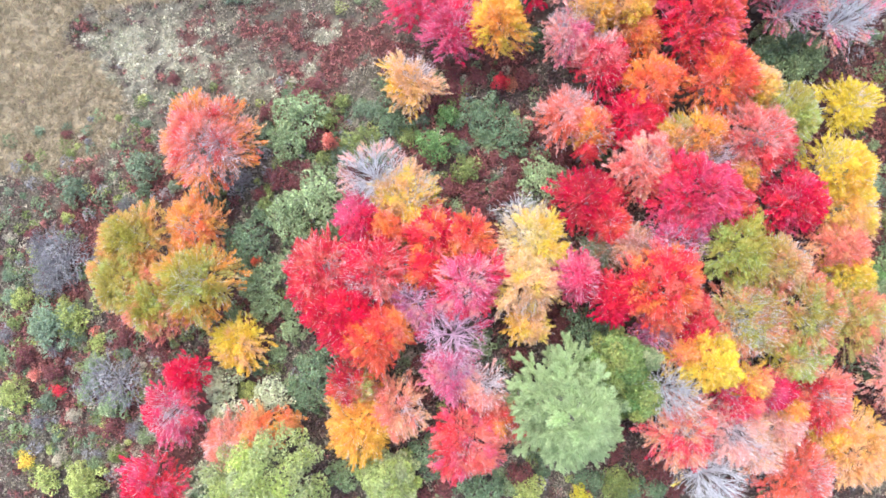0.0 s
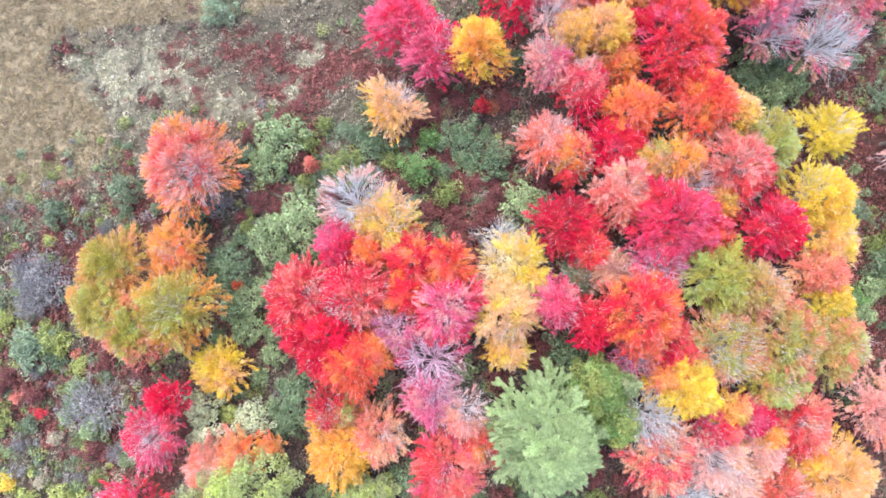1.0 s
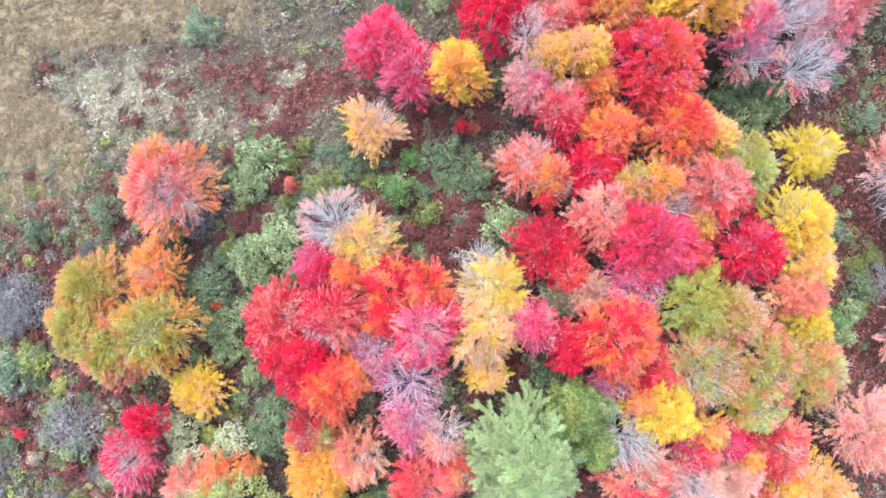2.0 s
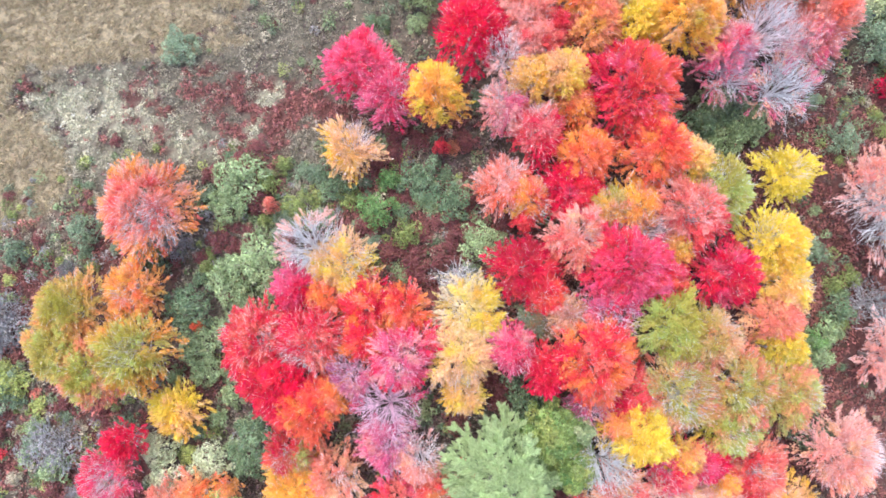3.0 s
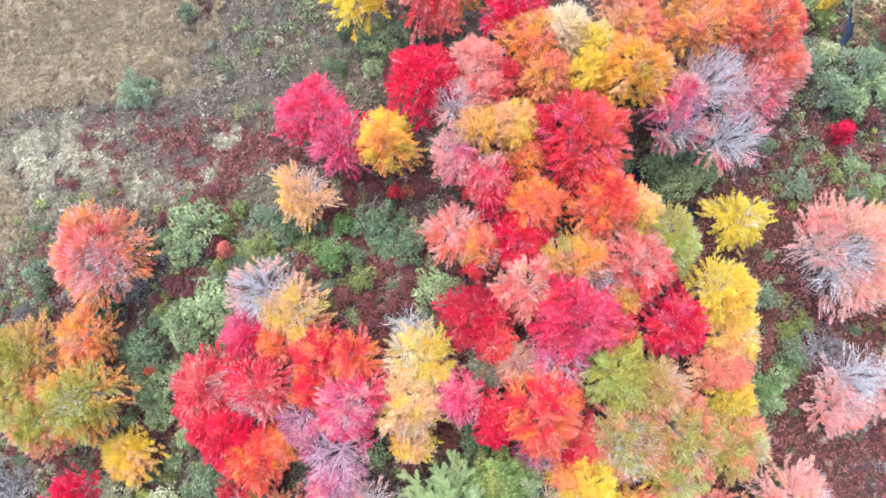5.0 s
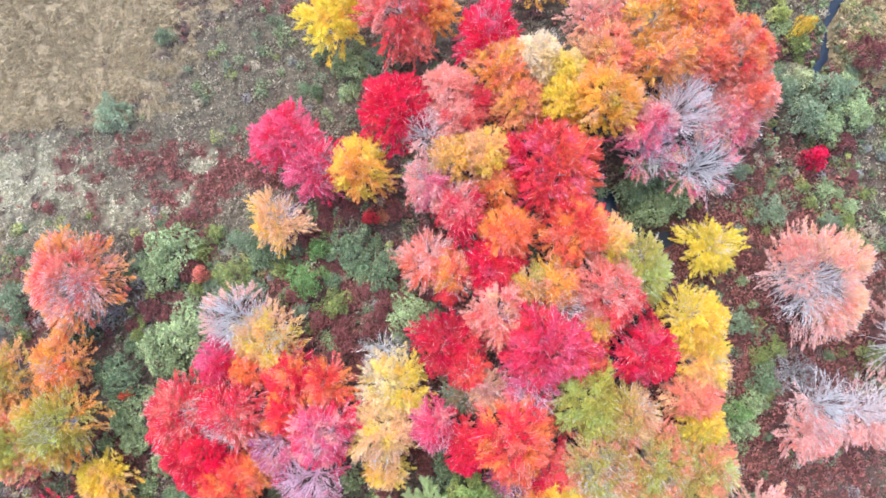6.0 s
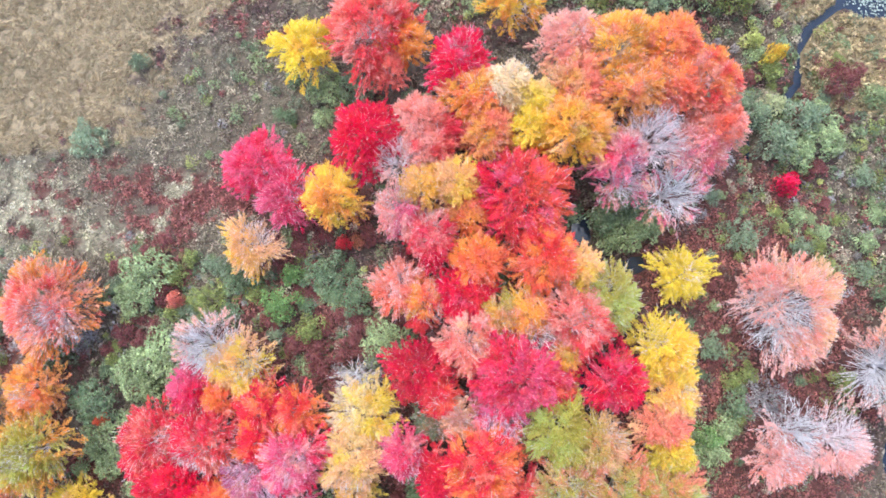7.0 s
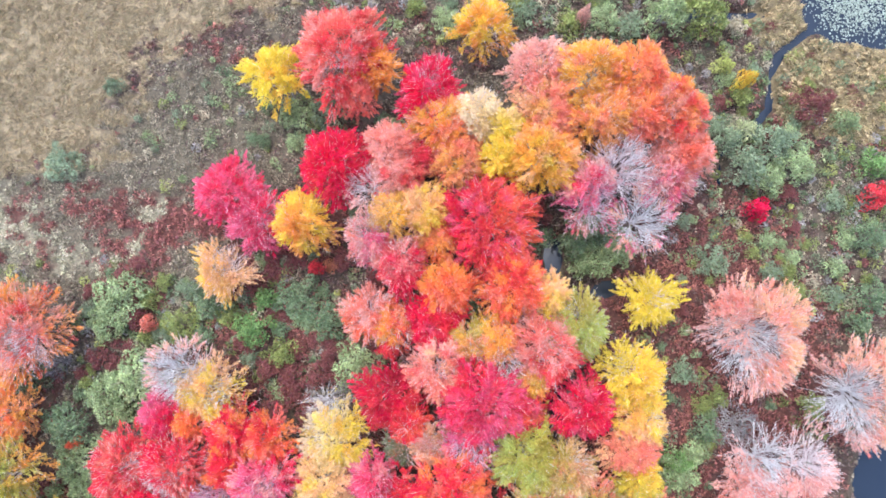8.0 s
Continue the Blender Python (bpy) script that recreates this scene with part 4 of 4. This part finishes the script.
shrub(27.12, 27.94, 2.50, 1.76, "olivegreen")
shrub(24.67, 27.84, 2.50, 1.48, "leafgreen")
shrub(29.84, 20.82, 1.10, 0.86, "palelime")
shrub(29.23, 27.45, 1.10, 0.79, "straw")
shrub(37.56, 18.55, 1.50, 0.99, "green")
shrub(28.70, 2.46, 1.60, 1.60, "greytwig")
shrub(33.64, 3.49, 1.30, 0.91, "olivegreen")
shrub(-20.94, -6.30, 1.60, 2.01, "greytwig")
shrub(-24.31, 1.51, 1.50, 1.82, "greytwig")
shrub(-24.88, 0.11, 1.30, 1.19, "greytwig")
shrub(-25.64, 1.87, 1.30, 1.06, "greytwig")
shrub(4.35, 3.63, 1.70, 1.24, "greytwig")
shrub(-20.24, 4.46, 1.70, 0.70, "greytwig")
shrub(-13.41, 6.01, 1.60, 1.12, "greytwig")
shrub(-1.81, 4.28, 0.99, 0.90, "maroon")
shrub(-0.00, 3.06, 1.10, 1.00, "maroon")
shrub(1.48, 3.95, 1.10, 1.00, "maroon")
shrub(2.82, 5.19, 0.99, 0.90, "maroon")
shrub(-0.40, 5.52, 0.94, 0.85, "maroon")
shrub(1.21, 5.53, 0.88, 0.80, "maroon")
shrub(3.69, 6.78, 0.88, 0.80, "maroon")
shrub(0.63, 8.89, 0.66, 0.60, "maroon")
shrub(-18.36, -3.76, 0.99, 0.90, "maroon")
shrub(-17.63, -5.49, 0.88, 0.80, "maroon")
shrub(-20.48, -3.75, 0.88, 0.80, "maroon")
shrub(-1.56, -5.16, 1.10, 1.00, "maroon")
shrub(-2.26, -6.88, 0.88, 0.80, "maroon")
shrub(-21.08, -9.12, 0.99, 0.90, "maroon")
shrub(1.63, 6.68, 0.77, 0.70, "maroon")
shrub(3.37, 5.96, 0.77, 0.70, "maroon")
shrub(-1.17, 10.96, 0.88, 0.80, "maroon")
shrub(-0.10, 12.73, 0.88, 0.80, "maroon")
shrub(7.55, 5.23, 0.66, 0.60, "maroon")
shrub(-26.53, -11.24, 0.71, 0.62, "gold")
shrub(-24.53, -11.16, 0.57, 0.50, "straw")
shrub(-25.19, -12.30, 1.09, 0.95, "limegreen")
shrub(-22.84, -12.33, 1.26, 1.10, "limegreen")
shrub(-20.86, -10.78, 0.69, 0.60, "straw")
shrub(-22.36, -11.54, 0.69, 0.60, "leafgreen")
shrub(-27.26, -7.19, 1.32, 1.15, "limegreen")
shrub(-23.93, -2.87, 1.09, 0.95, "limegreen")
shrub(-25.46, -3.04, 1.15, 1.00, "greygreen")
shrub(-27.60, -2.78, 0.57, 0.50, "olivegreen")
shrub(-22.62, -3.36, 0.46, 0.40, "salmon")
shrub(-22.29, -3.98, 0.63, 0.55, "limegreen")
shrub(-21.40, -7.99, 0.92, 0.80, "leafgreen")
shrub(-26.28, -6.05, 0.52, 0.45, "salmon")
shrub(-24.81, -6.99, 0.57, 0.50, "red")
shrub(-25.24, -0.24, 1.26, 1.10, "greytwig")
shrub(-24.83, 1.51, 1.49, 1.30, "greytwig")
shrub(-14.26, -6.35, 2.10, 1.25, "palegreen")
shrub(-11.21, -7.18, 2.10, 1.30, "palegreen")
shrub(-13.87, -7.97, 2.20, 1.20, "palegreen")
shrub(-12.73, -6.90, 0.80, 0.70, "limegreen")
shrub(-15.61, -12.58, 2.82, 1.40, "palegreen")
shrub(-19.02, -9.66, 0.80, 0.70, "leafgreen")
shrub(9.70, -12.70, 1.03, 0.90, "limegreen")
shrub(12.07, -12.96, 1.03, 0.90, "darkgreen")
shrub(-5.74, -5.69, 0.80, 0.70, "maroon")
shrub(-23.67, -8.47, 0.69, 0.60, "straw")
shrub(-25.74, -8.80, 0.80, 0.70, "greytwig")


# ---- smaller shrubs filling the thickets ----
def thicket(n, cx, cy, rx, ry, colours, rmin, rmax):
    rng = random.Random(n * 31 + int(cx * 7))
    for _ in range(n):
        for _ in range(12):
            az, q = rng.uniform(0, 6.283), math.sqrt(rng.random())
            x, y, r = cx + rx * q * math.cos(az), cy + ry * q * math.sin(az), rng.uniform(rmin, rmax)
            if float(wet(x, y)) < 0.05 and all(math.hypot(x - a, y - b) > 0.75 * c + 0.3 * r for a, b, c in CROWNS):
                shrub(x, y, r * rng.uniform(0.9, 1.3), r, rng.choice(colours))
                break


thicket(50, -3, 7.5, 11, 5.5, ["darkgreen", "leafgreen", "maroon", "olivegreen", "maroon", "greygreen", "maroon"], 0.45, 0.95)
thicket(16, -10, -1, 4, 6, ["darkgreen", "leafgreen", "darkgreen"], 0.5, 0.9)
thicket(30, -22, -3, 8, 8, ["greygreen", "leafgreen", "limegreen", "greytwig", "maroon"], 0.35, 0.8)
thicket(14, 1, -9, 7, 5, ["darkgreen", "maroon", "leafgreen"], 0.5, 1.0)
thicket(26, 12, 7, 9, 14, ["maroon", "darkgreen", "maroon", "rust"], 0.5, 1.0)
thicket(16, 14, -9, 9, 5, ["maroon", "maroon", "darkgreen"], 0.5, 0.9)
thicket(34, 31, 15, 7, 10, ["greygreen", "leafgreen", "olivegreen", "maroon", "greygreen"], 0.35, 0.85)
thicket(18, 28, 3, 6, 6, ["leafgreen", "darkgreen", "maroon", "olivegreen"], 0.35, 0.75)
thicket(18, 20, 29, 12, 2.5, ["olivegreen", "leafgreen", "greygreen"], 0.5, 1.1)
thicket(12, 4, 21, 6, 2.5, ["leafgreen", "darkgreen", "maroon"], 0.4, 0.8)
thicket(16, -16, 8, 9, 5, ["greygreen", "maroon", "greygreen", "olivegreen"], 0.3, 0.6)
for forms in PROTO.values():
    for ob in forms:
        for part_ob in list(ob.children_recursive):
            bpy.data.objects.remove(part_ob)
        bpy.data.objects.remove(ob)

low_plants(14, 16)


def bushlets(n):
    """Knee-high bushes of many kinds, too many to count."""
    rng = fresh()
    x, y = rng.uniform(-33, 44, n * 6), rng.uniform(-16, 33, n * 6)
    want = np.maximum.reduce([blob(x, y, -22, -3, 11, 9, 0.5), 0.8 * blob(x, y, -3, 7, 12, 6, 0.5), 0.7 * blob(x, y, 33, 18, 8, 10, 0.5), 0.3 * blob(x, y, 28, 4, 8, 9, 0.5),
                              blob(x, y, 16, 29.5, 14, 3, 0.5), 0.8 * blob(x, y, 0, -9, 9, 5, 0.5), 0.4 * blob(x, y, -18, 7, 10, 5, 0.5), 0.35 * blob(x, y, -3, 21, 6, 4, 0.5)])
    want = want * (1 - 0.7 * blob(x, y, 37.5, 23.6, 5.0, 3.0, 0.5))          # few stand in the sedge
    keep = (rng.random(len(x)) < want) & (wet(x, y) < 0.05)
    for cx, cy, cr in CROWNS:
        keep &= np.hypot(x - cx, y - cy) > 0.8 * cr
    x, y = x[keep][:n], y[keep][:n]
    colours = ["greygreen", "leafgreen", "greygreen", "olivegreen", "darkgreen", "limegreen", "olivegreen", "straw", "greytwig", "maroon", "leafgreen"]
    at, way, shade = [], [], []
    for px, py in zip(x, y):
        r, m = rng.uniform(0.2, 0.5), 90
        q = unit(rng.normal(size=(m, 3)) + np.array([0, 0, 0.5]))
        lump = 1 + 0.22 * np.sin(5 * q[:, :1] + px) * np.sin(4 * q[:, 1:2] + py)
        p = np.array([px, py, ground_z(px, py) + 0.25 * r]) + q * r * lump * rng.uniform(0.75, 1.05, (m, 1)) * np.array([1, 1, 0.9])
        p[:, 2] = np.maximum(p[:, 2], ground_z(p[:, 0], p[:, 1]) + 0.02)
        at.append(p)
        way.append(q * 0.5 + rng.normal(0, 0.6, (m, 3)))
        c = np.array(PALETTE[colours[rng.integers(len(colours))]]) * rng.uniform(0.75, 1.15)
        shade.append(np.clip(c * (1 + rng.normal(0, 0.18, (m, 1))), 0.01, 0.9))
    at, way, shade = map(np.concatenate, (at, way, shade))
    v, f, t = leaf_arrays(rng, at, way, rng.uniform(0.09, 0.16, len(at)), rng.uniform(0.06, 0.1, len(at)), shade, np.array([0, 0, 0.9]), 0.6)
    tagged(mesh_object("knee_high_bushes", v, f, SPRIG, None, t), "mixed green, grey and yellow knee-high bushes", "bushes", kind="stuff")


bushlets(1300)
